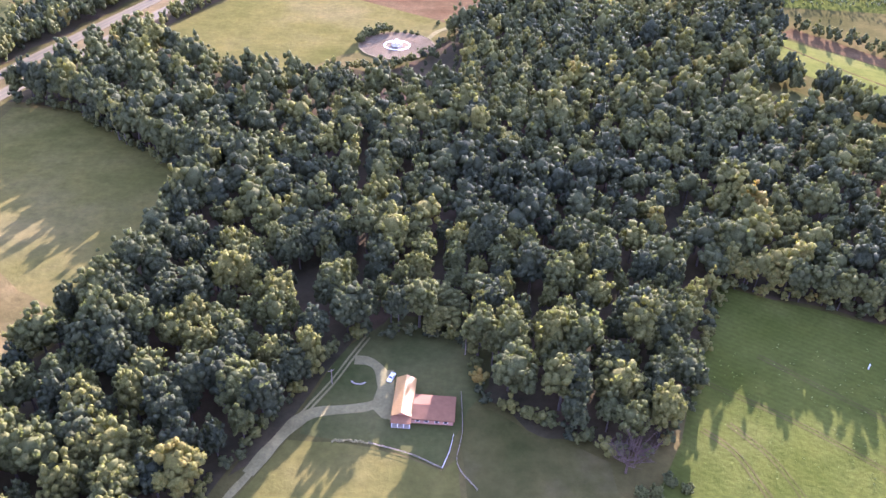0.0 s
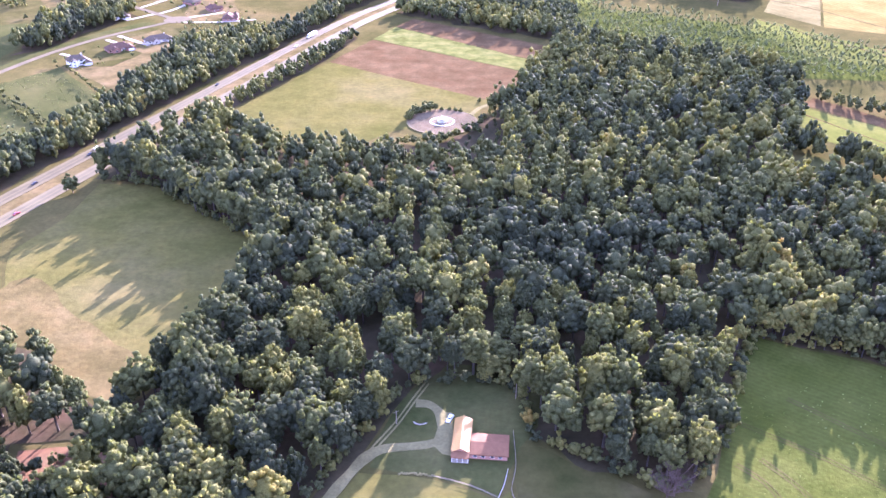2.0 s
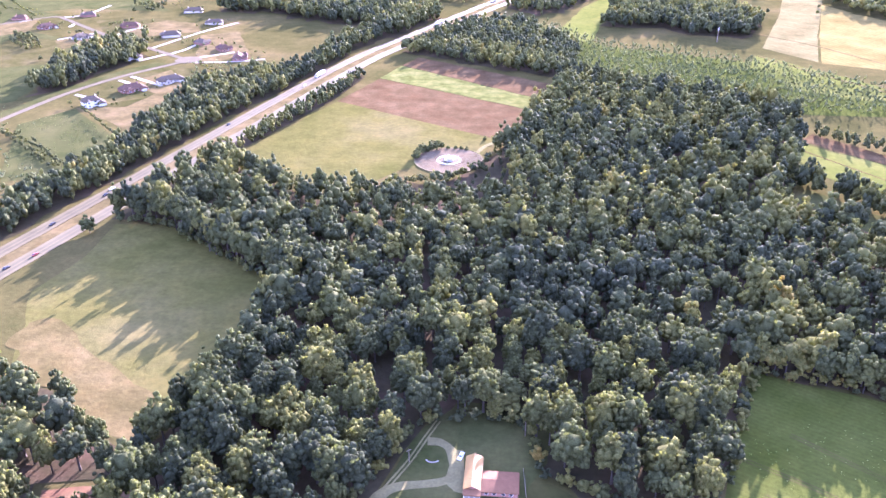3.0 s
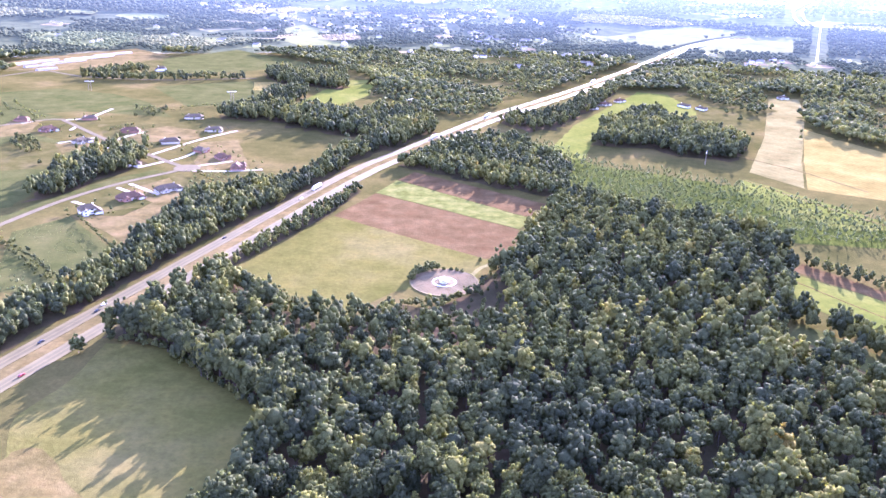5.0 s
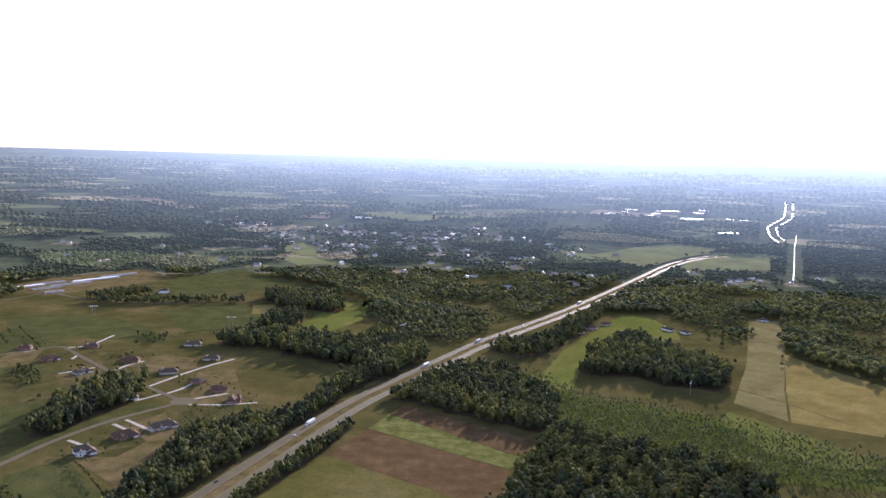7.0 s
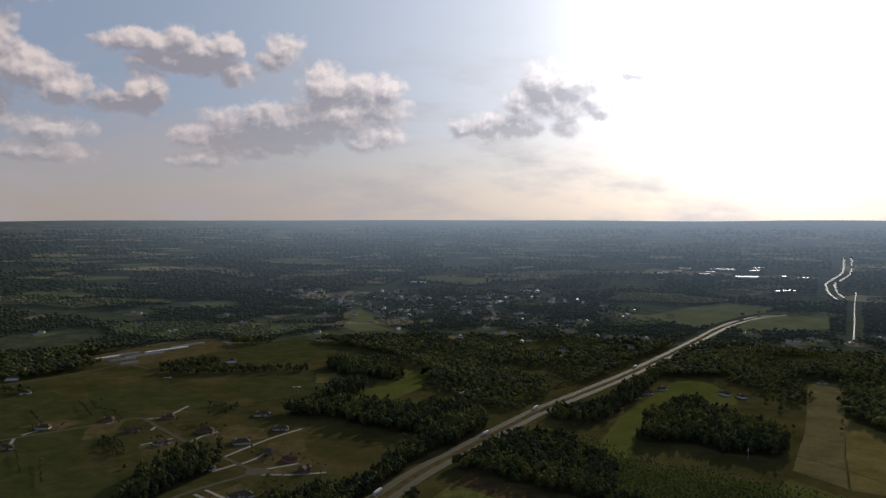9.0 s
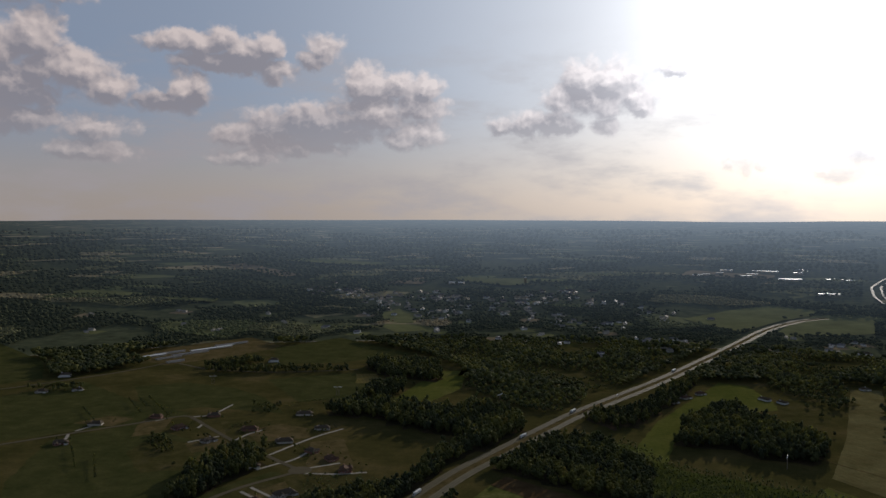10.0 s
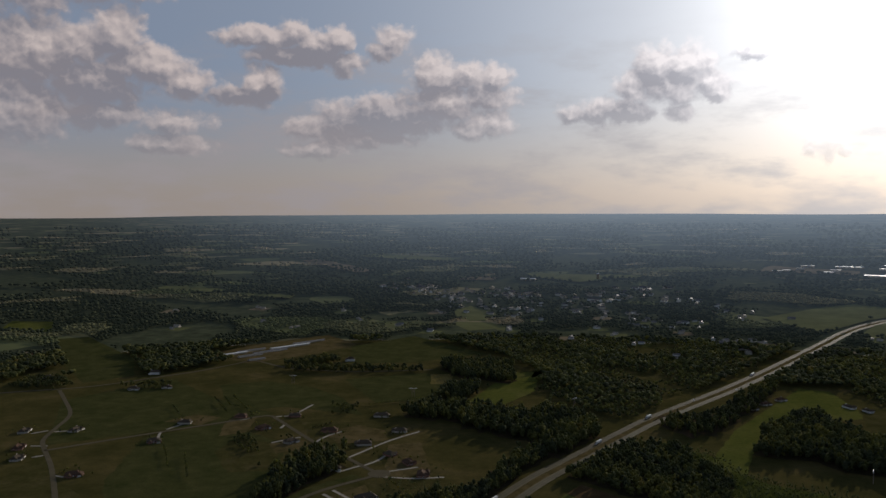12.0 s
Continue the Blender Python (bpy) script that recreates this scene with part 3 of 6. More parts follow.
patch("field", [(-374, 1524), (-328, 1533), (-313, 1443), (-352, 1436)], DRY, 0.14, "small straw-coloured plot between hedges")
patch("field", [(-515, 2473), (-475, 2560), (-362, 2427), (-390, 2295), (-473, 2312)], FAR_GREEN, 0.5, "far pale green field among woods")
patch("field", [(318, 897), (346, 940), (419, 828), (440, 770), (394, 765), (339, 803)], GREEN, 0.11, "green strip between the scrub and the stubble")
patch("yard", [(-324, 1040), (-281, 1061), (-232, 927), (-289, 897)], LOT, 0.15, "bare brown ground round the new houses", "yard")
patch("yard", [(-612, 1083), (-627, 1155), (-580, 1140), (-560, 1060), (-590, 1030)], LOT, 0.15, "brown worn lot beside the street", "yard")
patch("yard", [(-338, 827), (-306, 873), (-274, 814), (-283, 777)], LOT, 0.15, "brown front lawn along the street", "yard")
patch("yard", [(-440, 1080), (-400, 1130), (-350, 1110), (-330, 1060), (-400, 1030)], LOT, 0.15, "dry brownish lawn between long drives", "yard")
patch("yard", [(-500, 1010), (-450, 1040), (-430, 1000), (-470, 970)], LOT, 0.15, "dry brownish lawn beside the street", "yard")
patch("yard", [(-720, 1090), (-690, 1140), (-640, 1130), (-650, 1080)], LOT, 0.15, "worn brown garden of a house", "yard")
patch("yard", [(-1378, 1570), (-1355, 1618), (-1281, 1535), (-1309, 1495)], CLAY, 0.15, "red clay riding yard beside a farm", "yard")
ribbon("field_track", [(345, 936), (390, 850), (433, 778), (480, 700)], 3.2, LOT, 0.3, "worn earth track along the stubble", "track", wobble=0.3)
ribbon("field_track", [(360, 1075), (385, 1039), (428, 983), (470, 900)], 2.6, LOT, 0.3, "worn earth track across the stubble", "track", wobble=0.3)
# Round radio beacon site
DISC = (1, 608)

# Woods
BIG_WOOD = [(-222, 498), (-212, 575), (-178, 606), (-104, 546), (-69, 516), (-34, 560), (0, 566), (24, 590), (40, 632), (66, 660), (78, 741), (96, 770), (120, 830), (126, 841),
            (302, 724), (294, 676), (280, 636), (256, 582), (234, 530), (222, 497), (250, 486), (268, 452), (350, 356), (420, 300), (420, 240), (330, 272), (230, 308), (175, 328), (150, 336), (126, 287), (119, 268), (100, 243),
            (84, 244), (63, 255), (48, 265), (42, 283), (40, 297), (20, 301), (4, 298), (-6, 296), (-14, 280), (-22, 262), (-30, 246), (-40, 228), (-60, 190), (-150, 190), (-150, 236),
            (-118, 262), (-122, 278), (-112, 294), (-107, 315), (-107, 330), (-98, 348), (-90, 371), (-78, 413), (-104, 424), (-180, 488)]
WEST_WOOD = [(-215, 330), (-175, 316), (-149, 293), (-126, 276), (-124, 262), (-155, 258), (-150, 236), (-240, 200), (-260, 300)]
BELT = [(-62, 950), (20, 1105), (82, 1097), (145, 989), (128, 852), (112, 838)]
SCRUB = [(59, 1108), (127, 1086), (179, 985), (326, 908), (414, 818), (480, 770), (420, 715), (318, 724), (126, 841), (133, 949)]
GROVE = [(192, 1092), (234, 1222), (320, 1335), (350, 1215), (412, 1140), (370, 1030), (288, 1042), (262, 1072)]
LEFT_WOOD = [(-345, 1195), (-305, 1270), (-213, 1268), (-137, 1242), (-89, 1285), (-31, 1205), (-24, 1133), (-95, 1000), (-140, 930), (-152, 945), (-118, 1025), (-98, 1075), (-175, 1112), (-270, 1185)]
HEDGE_E = [(-318, 1318), (-316, 1414), (-259, 1453), (-247, 1361), (-275, 1315)]
LONE = np.array([(452, 1358), (433, 1171), (499, 1163)])
NORTH_WOOD = [(-137, 1450), (-105, 1350), (-60, 1300), (10, 1225), (50, 1300), (208, 1580), (365, 1870), (400, 1940), (180, 1985), (-150, 1990), (-330, 1960), (-233, 1725), (-160, 1583)]
STRIP_N = [(-322, 430), (-285, 560), (-262, 650), (-258, 720), (-262, 800), (-235, 829), (-166, 874), (-128, 950), (-118, 935), (-158, 828), (-187, 745), (-214, 665), (-236, 598), (-266, 505), (-304, 390), (-335, 390)]
STRIP_S = [(-196, 600), (-175, 614), (-113, 764), (-92, 845), (-98, 858), (-125, 780), (-190, 622)]
ROW_HOMES = [(-411, 770), (-432, 881), (-418, 988), (-374, 1000), (-356, 912), (-393, 800)]
HEDGE_A = [(74, 1293), (60, 1250), (110, 1160), (150, 1176), (200, 1290), (254, 1390), (316, 1558), (290, 1560), (215, 1400), (130, 1260)]
EAST_WOOD = [(470, 1790), (540, 1920), (760, 1840), (1000, 1700), (1100, 1500), (820, 1050), (640, 1030), (598, 1094), (558, 1166), (548, 1248), (606, 1400), (648, 1505), (590, 1580), (500, 1310), (450, 1440), (411, 1600), (380, 1620)]
HEDGE_B = [(-396, 1632), (-223, 1650), (-190, 1470), (-308, 1495)]
HEDGE_C = [(-690, 1500), (-560, 1500), (-400, 1545), (-400, 1580), (-560, 1545), (-690, 1540)]
HEDGE_D = [(-720, 1560), (-640, 1640), (-600, 1620), (-680, 1540)]
RIGHT_A = [(248, 562), (266, 568), (275, 552), (255, 543)]
RIGHT_B = [(279, 558), (303, 510), (384, 424), (370, 408), (290, 496), (268, 535)]
RIGHT_C = [(303, 662), (340, 622), (352, 606), (430, 512), (440, 524), (362, 620), (346, 640), (312, 680)]


def ico(sub):
    bm = bmesh.new()
    bmesh.ops.create_icosphere(bm, subdivisions=sub, radius=1)
    v = np.array([tuple(q.co) for q in bm.verts])
    f = np.array([[q.index for q in p.verts] for p in bm.faces])
    bm.free()
    return v, f


ICO1, ICO2 = ico(1), ico(2)


def template(seed, lobes, cards, card, reach=1.0, trunk=5, heads=4, lump=0.24):
    """One broadleaf tree about 18 m high as arrays: several rounded heads, each covered with leafy lumps and loose leaf sprays.
    Face kinds: 0 leaves, 2 bark."""
    r = np.random.default_rng(seed)
    v, f = ICO1
    wide = 5.2 * reach
    head = []
    for i in range(heads):
        a = 2 * math.pi * i / max(1, heads - 1) + r.uniform(-0.5, 0.5)
        out = 0.0 if i == 0 else wide * r.uniform(0.3, 0.44)
        head.append((math.cos(a) * out, math.sin(a) * out, 10.4 if i == 0 else r.uniform(7.0, 9.6), wide * (0.72 if i == 0 else r.uniform(0.42, 0.56))))
    V, L, S, M = [], [], [], []
    base = 0
    for x, y, z, q in head:
        bump = 1 + 0.12 * r.standard_normal(len(v))[:, None]
        V.append(v * bump * q * 0.66 * np.array([1, 1, 1.15]) + np.array([x, y, z]))
        L.append(f.ravel() + base)
        S.append(np.full(len(f), 3))
        base += len(v)
    pick = r.integers(0, heads, lobes)
    up = 1 - 1.45 * (np.arange(lobes) + 0.5) / lobes
    spin = np.arange(lobes) * 2.39996 + r.uniform(0, 6)
    side = np.sqrt(np.clip(1 - up ** 2, 0, 1))
    d = np.stack([np.cos(spin) * side, np.sin(spin) * side, up], -1)
    H = np.array(head)
    cent = H[pick, :3] + d * H[pick, 3:4] * r.uniform(0.72, 1.06, (lobes, 1)) * np.array([1, 1, 1.25])
    rad = wide * lump * r.uniform(0.65, 1.25, lobes)
    for c, q in zip(cent, rad):
        bump = 1 + 0.2 * r.standard_normal(len(v))[:, None]
        V.append(v * bump * q + c)
        L.append(f.ravel() + base)
        S.append(np.full(len(f), 3))
        base += len(v)
    if cards:
        n = cards
        who = r.integers(0, lobes, n)
        d = r.standard_normal((n, 3))
        d[:, 2] = np.abs(d[:, 2]) - 0.2
        d /= np.linalg.norm(d, axis=1)[:, None]
        at = cent[who] + d * (rad[who] * r.uniform(0.9, 1.35, n))[:, None]
        nrm = d + 0.7 * r.standard_normal((n, 3))
        nrm /= np.linalg.norm(nrm, axis=1)[:, None]
        along = np.cross(nrm, r.standard_normal((n, 3)))
        along /= np.linalg.norm(along, axis=1)[:, None]
        over = np.cross(nrm, along)
        w, h = card * r.uniform(0.6, 1.3, (n, 1)), card * r.uniform(0.6, 1.3, (n, 1))
        V.append(np.stack([at - along * w, at - over * h * 0.8, at + along * w, at + over * h], 1).reshape(-1, 3))
        L.append(np.arange(4 * n) + base)
        S.append(np.full(n, 4))
        base += 4 * n
    M = np.zeros(sum(len(s) for s in S), int)
    if trunk:
        ring = [(math.cos(2 * math.pi * i / trunk), math.sin(2 * math.pi * i / trunk)) for i in range(trunk)]
        tv = [(x * w, y * w, z) for z, w in ((-0.2, 0.42), (4, 0.3), (10, 0.16)) for x, y in ring]
        tf = [(j * trunk + i, j * trunk + (i + 1) % trunk, (j + 1) * trunk + (i + 1) % trunk, (j + 1) * trunk + i) for j in range(2) for i in range(trunk)]
        V.append(np.array(tv))
        L.append(np.array(tf).ravel() + base)
        S.append(np.full(len(tf), 4))
        M = np.concatenate([M, np.full(len(tf), 2)])
    return np.concatenate(V), np.concatenate(L), np.concatenate(S), M


def grow(name, xy, size, templates, label, category, leaf=LEAF, tall=None, kind="stuff", sink=0.0):
    """Many trees joined into one mesh. size: scale of each tree against 18 m; sink: how far the crowns hang lower, for growth that is leafy to the ground."""
    V, L, S, M, T = [], [], [], [], []
    base = 0
    kind_of = rng.integers(0, len(templates), len(xy))
    turn = rng.uniform(0, 2 * math.pi, len(xy))
    zone = np.array([noise.noise((x * 0.009, y * 0.009, 3.0)) for x, y in xy])
    tint = np.clip(rng.normal(0.44, 0.33, len(xy)) + 0.6 * zone, 0, 1.0)
    tint[rng.random(len(xy)) < 0.004] = 1.1
    tall = rng.uniform(0.85, 1.15, len(xy)) if tall is None else tall * rng.uniform(0.85, 1.15, len(xy))
    for t, (v, l, s, m) in enumerate(templates):
        ids = np.where(kind_of == t)[0]
        if not len(ids):
            continue
        c, sn = np.cos(turn[ids])[:, None], np.sin(turn[ids])[:, None]
        k = size[ids][:, None]
        x = (v[None, :, 0] * c - v[None, :, 1] * sn) * k + xy[ids, 0][:, None]
        y = (v[None, :, 0] * sn + v[None, :, 1] * c) * k + xy[ids, 1][:, None]
        z = np.maximum(v[None, :, 2] - sink, 0.0) * k * tall[ids][:, None] + height(xy[ids, 0], xy[ids, 1])[:, None]
        V.append(np.stack([x, y, z], -1).reshape(-1, 3))
        L.append((l[None] + (np.arange(len(ids)) * len(v))[:, None] + base).ravel())
        S.append(np.tile(s, len(ids)))
        M.append(np.tile(m, len(ids)))
        T.append(np.repeat(tint[ids], len(v)))
        base += len(ids) * len(v)
    me = fast_mesh(name, np.concatenate(V), np.concatenate(L), np.concatenate(S), [leaf, leaf, BARK], np.concatenate(T), np.concatenate(M))
    return tagged(new(name, me), label, category, kind=kind)


def without(xy, polys=(), lines=()):
    ok = np.ones(len(xy), bool)
    for p in polys:
        ok &= ~inside(xy, p)
    for line, dist in lines:
        ok &= ~near_line(xy, line, dist)
    return xy[ok]


NEAR_T = [template(20 + i, 110, 420, 0.36, 1.16, 5, 5, 0.15) for i in range(6)]
MID_T = [template(40 + i, 36, 70, 0.48, 1.14, 3, 4, 0.195) for i in range(8)]
BACK_T = [template(140 + i, 24, 22, 0.6, 1.12, 0, 4, 0.215) for i in range(8)]
FAR_T = [template(60 + i, 10, 8, 0.8, 1.12, 0, 2, 0.29) for i in range(8)]
WIDE_T = [template(160 + i, 1, 4, 1.6, 1.2, 0, 1, 0.6) for i in range(8)]
DOT_T = [template(80 + i, 1, 0, 1.0, 1.3, 0, 1, 0.6) for i in range(8)]
HAZE_T = [template(180 + i, 0, 0, 1.0, 1.6, 0, 1, 0.6) for i in range(8)]
YOUNG_T = [template(190 + i, 2, 6, 0.9, 0.62, 0, 1, 0.55) for i in range(6)]
SLIM_T = [template(90 + i, 3, 14, 1.0, 1.0, 0, 1, 0.4) for i in range(6)]


def ragged(poly, amount=14.0):
    """The polygon with bays and tongues along its sides."""
    return outline(poly, 16.0, amount)


BELT, GROVE, LEFT_WOOD, NORTH_WOOD = ragged(BELT, 8), ragged(GROVE, 10), ragged(LEFT_WOOD, 14), ragged(NORTH_WOOD, 22)
EAST_WOOD, HEDGE_A, HEDGE_B, ROW_HOMES, STRIP_N = ragged(EAST_WOOD, 22), ragged(HEDGE_A, 12), ragged(HEDGE_B, 14), ragged(ROW_HOMES, 8), ragged(STRIP_N, 5)
def tree_sizes(n):
    """Few wide old crowns among many lesser ones; the wide ones are not as tall for their width."""
    k = 0.72 + 0.84 * rng.random(n) ** 1.8
    return k, 1.32 * k ** -0.35


wood = scatter(BIG_WOOD, 10.4)
wood = np.concatenate([wood, scatter(WEST_WOOD, 10.4)])
ring = np.hypot(wood[:, 0] - DISC[0], np.where(wood[:, 1] < DISC[1], 0.84, 1.0) * (wood[:, 1] - DISC[1])) > 29
wood = without(wood[ring], lines=[(EAST_WAY, 14), ([(-14, 298), (-20, 314), (-25, 328)], 6)], polys=[[(-146, 256), (-118, 258), (-106, 240), (-140, 232)]])
order = np.argsort(np.hypot(wood[:, 0] - 10, wood[:, 1] - 180))
wood = wood[order]
close, rest = wood[:290], wood[290:]
mid = rest[rest[:, 1] < 480]
back = rest[rest[:, 1] >= 480]
sizes, tallness = tree_sizes(len(mid))
grow("woodland", mid, sizes, MID_T, "dense broadleaf wood with lumpy dark green crowns", "woods", tall=tallness)
low = (np.abs(back[:, 0] - DISC[0]) < 44) & (back[:, 1] < 615) & (back[:, 1] > 522)
sizes, tallness = tree_sizes(len(back))
grow("woodland", back, sizes * np.where(low, 0.36, 1.0), BACK_T, "dense broadleaf wood behind the round site", "woods", tall=tallness)


edge = np.array([(q.x, q.y) for a, b in zip(BIG_WOOD, BIG_WOOD[1:] + BIG_WOOD[:1]) for q in [Vector(a).lerp(Vector(b), t / max(1, int((Vector(b) - Vector(a)).length / 4.5))) for t in range(max(1, int((Vector(b) - Vector(a)).length / 4.5)))]])
edge = without(edge + rng.uniform(-2.0, 2.0, edge.shape), lines=[([(-60, 180), (-35, 223), (-15, 261), (-2, 288)], 4), (EAST_WAY, 12)])
edge = edge[np.hypot(edge[:, 0] - DISC[0], edge[:, 1] - DISC[1]) > 28]
grow("undergrowth", edge, rng.uniform(0.36, 0.72, len(edge)), FAR_T, "leafy bushes along the wood's edge", "undergrowth", sink=3.6)


# tall rows along the edges that shade the hay field and the pasture
for line, tall in (([(-218, 503), (-182, 491), (-106, 428), (-82, 417), (-94, 374)], 1.62), ([(148, 340), (176, 331), (232, 311), (332, 275)], 1.22)):
    xy = np.array([(p.x, p.y) for p in spline(line, 4.4)])
    xy = xy + rng.uniform(-3.0, 3.0, xy.shape)
    grow("edge_trees", xy, rng.uniform(0.82, 1.12, len(xy)), MID_T, "row of tall broadleaf trees along the wood's edge", "trees", tall=np.full(len(xy), tall))


def make_trees():
    """The trees nearest to the house, each one a thing with trunk and crown."""
    kinds = []
    for i, (v, l, s, m) in enumerate(NEAR_T):
        for shade in (0.1, 0.45, 0.85):
            n_leaf = int((m < 2).sum())
            corner = int(s[:n_leaf].sum())
            used = int(l[:corner].max()) + 1
            crown = fast_mesh("crown", v[:used], l[:corner], s[:n_leaf], [LEAF, LEAF], np.full(used, shade + rng.uniform(-0.12, 0.12)), m[:n_leaf])
            trunk = fast_mesh("trunk", v[used:], l[corner:] - used, s[n_leaf:], [BARK])
            kinds.append((crown, trunk))
    gold = fast_mesh("crown", v[:used], l[:corner], s[:n_leaf], [LEAF, LEAF], np.full(used, 1.1), m[:n_leaf])
    for i, (x, y) in enumerate(close):
        crown, trunk = kinds[int(rng.integers(len(kinds)))]
        odd = rng.random() < 0.007
        (k,), (high,) = tree_sizes(1)
        # the gap in the wood through which the evening sun reaches the farmhouse
        along, aside = (x - 20) * 0.342 + (y - 262) * 0.940, (x - 20) * 0.940 - (y - 262) * 0.342
        if abs(aside) < 8 and 0 < along < 85:
            high = min(high, (2.5 + 0.22 * along) / (17.0 * k))
        t = empty("tree", "broadleaf tree turning yellow at the wood's edge" if odd else "tall broadleaf tree with a lumpy dark green crown", "tree", "trees round the farmhouse")
        part("trunk", trunk, t)
        part("crown", gold if odd else crown, t)
        t.matrix_basis = pose(x, y, 0, 0, 0, rng.uniform(0, 360)) @ Matrix.Diagonal((k, k, k * high * rng.uniform(0.88, 1.1), 1))


make_trees()

for poly, gap, size, tall in ((BELT, 9.5, 1.0, 1.0), (GROVE, 10, 1.15, 1.1), (LEFT_WOOD, 10, 1.12, 1.15), (STRIP_N, 8, 0.95, 1.1), (STRIP_S, 7, 0.65, 1.0), (ROW_HOMES, 9, 1.0, 1.15),
                              (HEDGE_A, 11, 0.9, 1.1), (HEDGE_B, 10, 1.05, 1.2), (HEDGE_C, 9, 0.85, 1.0), (HEDGE_D, 9, 0.9, 1.0), (RIGHT_A, 6, 0.9, 1.2), (RIGHT_B, 6.5, 0.9, 1.2), (HEDGE_E, 10, 1.0, 1.2), (RIGHT_C, 7, 0.5, 1.2)):
    xy = without(scatter(poly, gap), lines=[(HIGHWAY, 11), (EAST_WAY, 11)] + [(s, 9) for s in STREETS])
    grow("tree_belt", xy, rng.uniform(0.8, 1.2, len(xy)) * size, FAR_T, "belt of green broadleaf trees between fields", "woods", tall=np.full(len(xy), tall * 1.35), sink=3.6)
xy = scatter(SCRUB, 4.7)
grow("scrub", xy, rng.uniform(0.16, 0.48, len(xy)), YOUNG_T, "young pale green scrub trees growing apart", "scrub", SCRUB_LEAF, rng.uniform(0.9, 2.0, len(xy)))
grow("lone_trees", LONE, rng.uniform(0.45, 0.6, len(LONE)), BACK_T, "lone trees standing in the stubble", "trees")
TOWN = [(-390, 2811), (-312, 2763), (-31, 2764), (140, 2757), (283, 2679), (113, 2928), (-790, 2860), (-640, 2790), (-560, 2740), (-450, 2600), (-390, 2820), (-300, 2560), (-90, 2600), (-150, 2750), (290, 2030), (390, 2500),
        (-350, 2420), (60, 2450), (150, 2280)]
FAR_LOTS = [(-301, 2158), (-118, 2506), (100, 2336), (-47, 2198), (1, 2100), (382, 2475), (362, 2015), (300, 1881), (-280, 2120), (60, 1960), (180, 2160), (-120, 2020), (240, 2360), (-40, 2400), (-230, 2330), (140, 1800), (722, 2007), (742, 2010), (688, 1920), (797, 2048), (654, 2128),
            (-900, 2050), (-760, 2230), (-1040, 2140), (-620, 2150), (-1230, 1980), (-500, 2060), (-860, 2380), (-1150, 2360), (-1400, 2240), (-560, 2420), (870, 1990), (980, 2080)]
xy = without(np.concatenate([scatter(NORTH_WOOD, 9.6), scatter(EAST_WOOD, 9.6)]), lines=[(HIGHWAY, 14), (EAST_WAY, 14)] + [([q, (q[0] + 1, q[1] - 45)], 20) for q in FAR_LOTS])
thick = np.array([noise.noise((x * 0.006, y * 0.006, 1.0)) + 0.5 * noise.noise((x * 0.02, y * 0.02, 7.0)) for x, y in xy])
xy, thick = xy[thick > -0.58], thick[thick > -0.58]
grow("woodland", xy, rng.uniform(0.62, 1.02, len(xy)) * np.clip(0.95 + 0.7 * thick, 0.5, 1.3), WIDE_T, "wide dark green wood along the highway", "woods")
for poly in ([(-1150, 1240), (-1165, 1325), (-1090, 1330), (-1015, 1268), (-1060, 1238)], [(-935, 1288), (-930, 1312), (-850, 1335), (-832, 1300), (-880, 1290)]):
    xy = without(scatter(poly, 10), lines=[(STREETS[3], 9)])
    grow("farm_trees", xy, rng.uniform(0.55, 0.95, len(xy)), FAR_T, "clump of dark broadleaf trees round a farmstead", "trees")
xy = scatter([(-400, 450), (-290, 480), (-290, 560), (-360, 620), (-395, 700), (-420, 640)], 9)
grow("scrub", xy, rng.uniform(0.15, 0.4, len(xy)), SLIM_T, "low scrub on waste ground", "scrub", SCRUB_LEAF)
xy = scatter([(-300, 905), (-160, 890), (-215, 815), (-270, 830)], 11)
grow("scrub", xy, rng.uniform(0.15, 0.35, len(xy)), SLIM_T, "scattered young trees on rough grass", "scrub", SCRUB_LEAF)


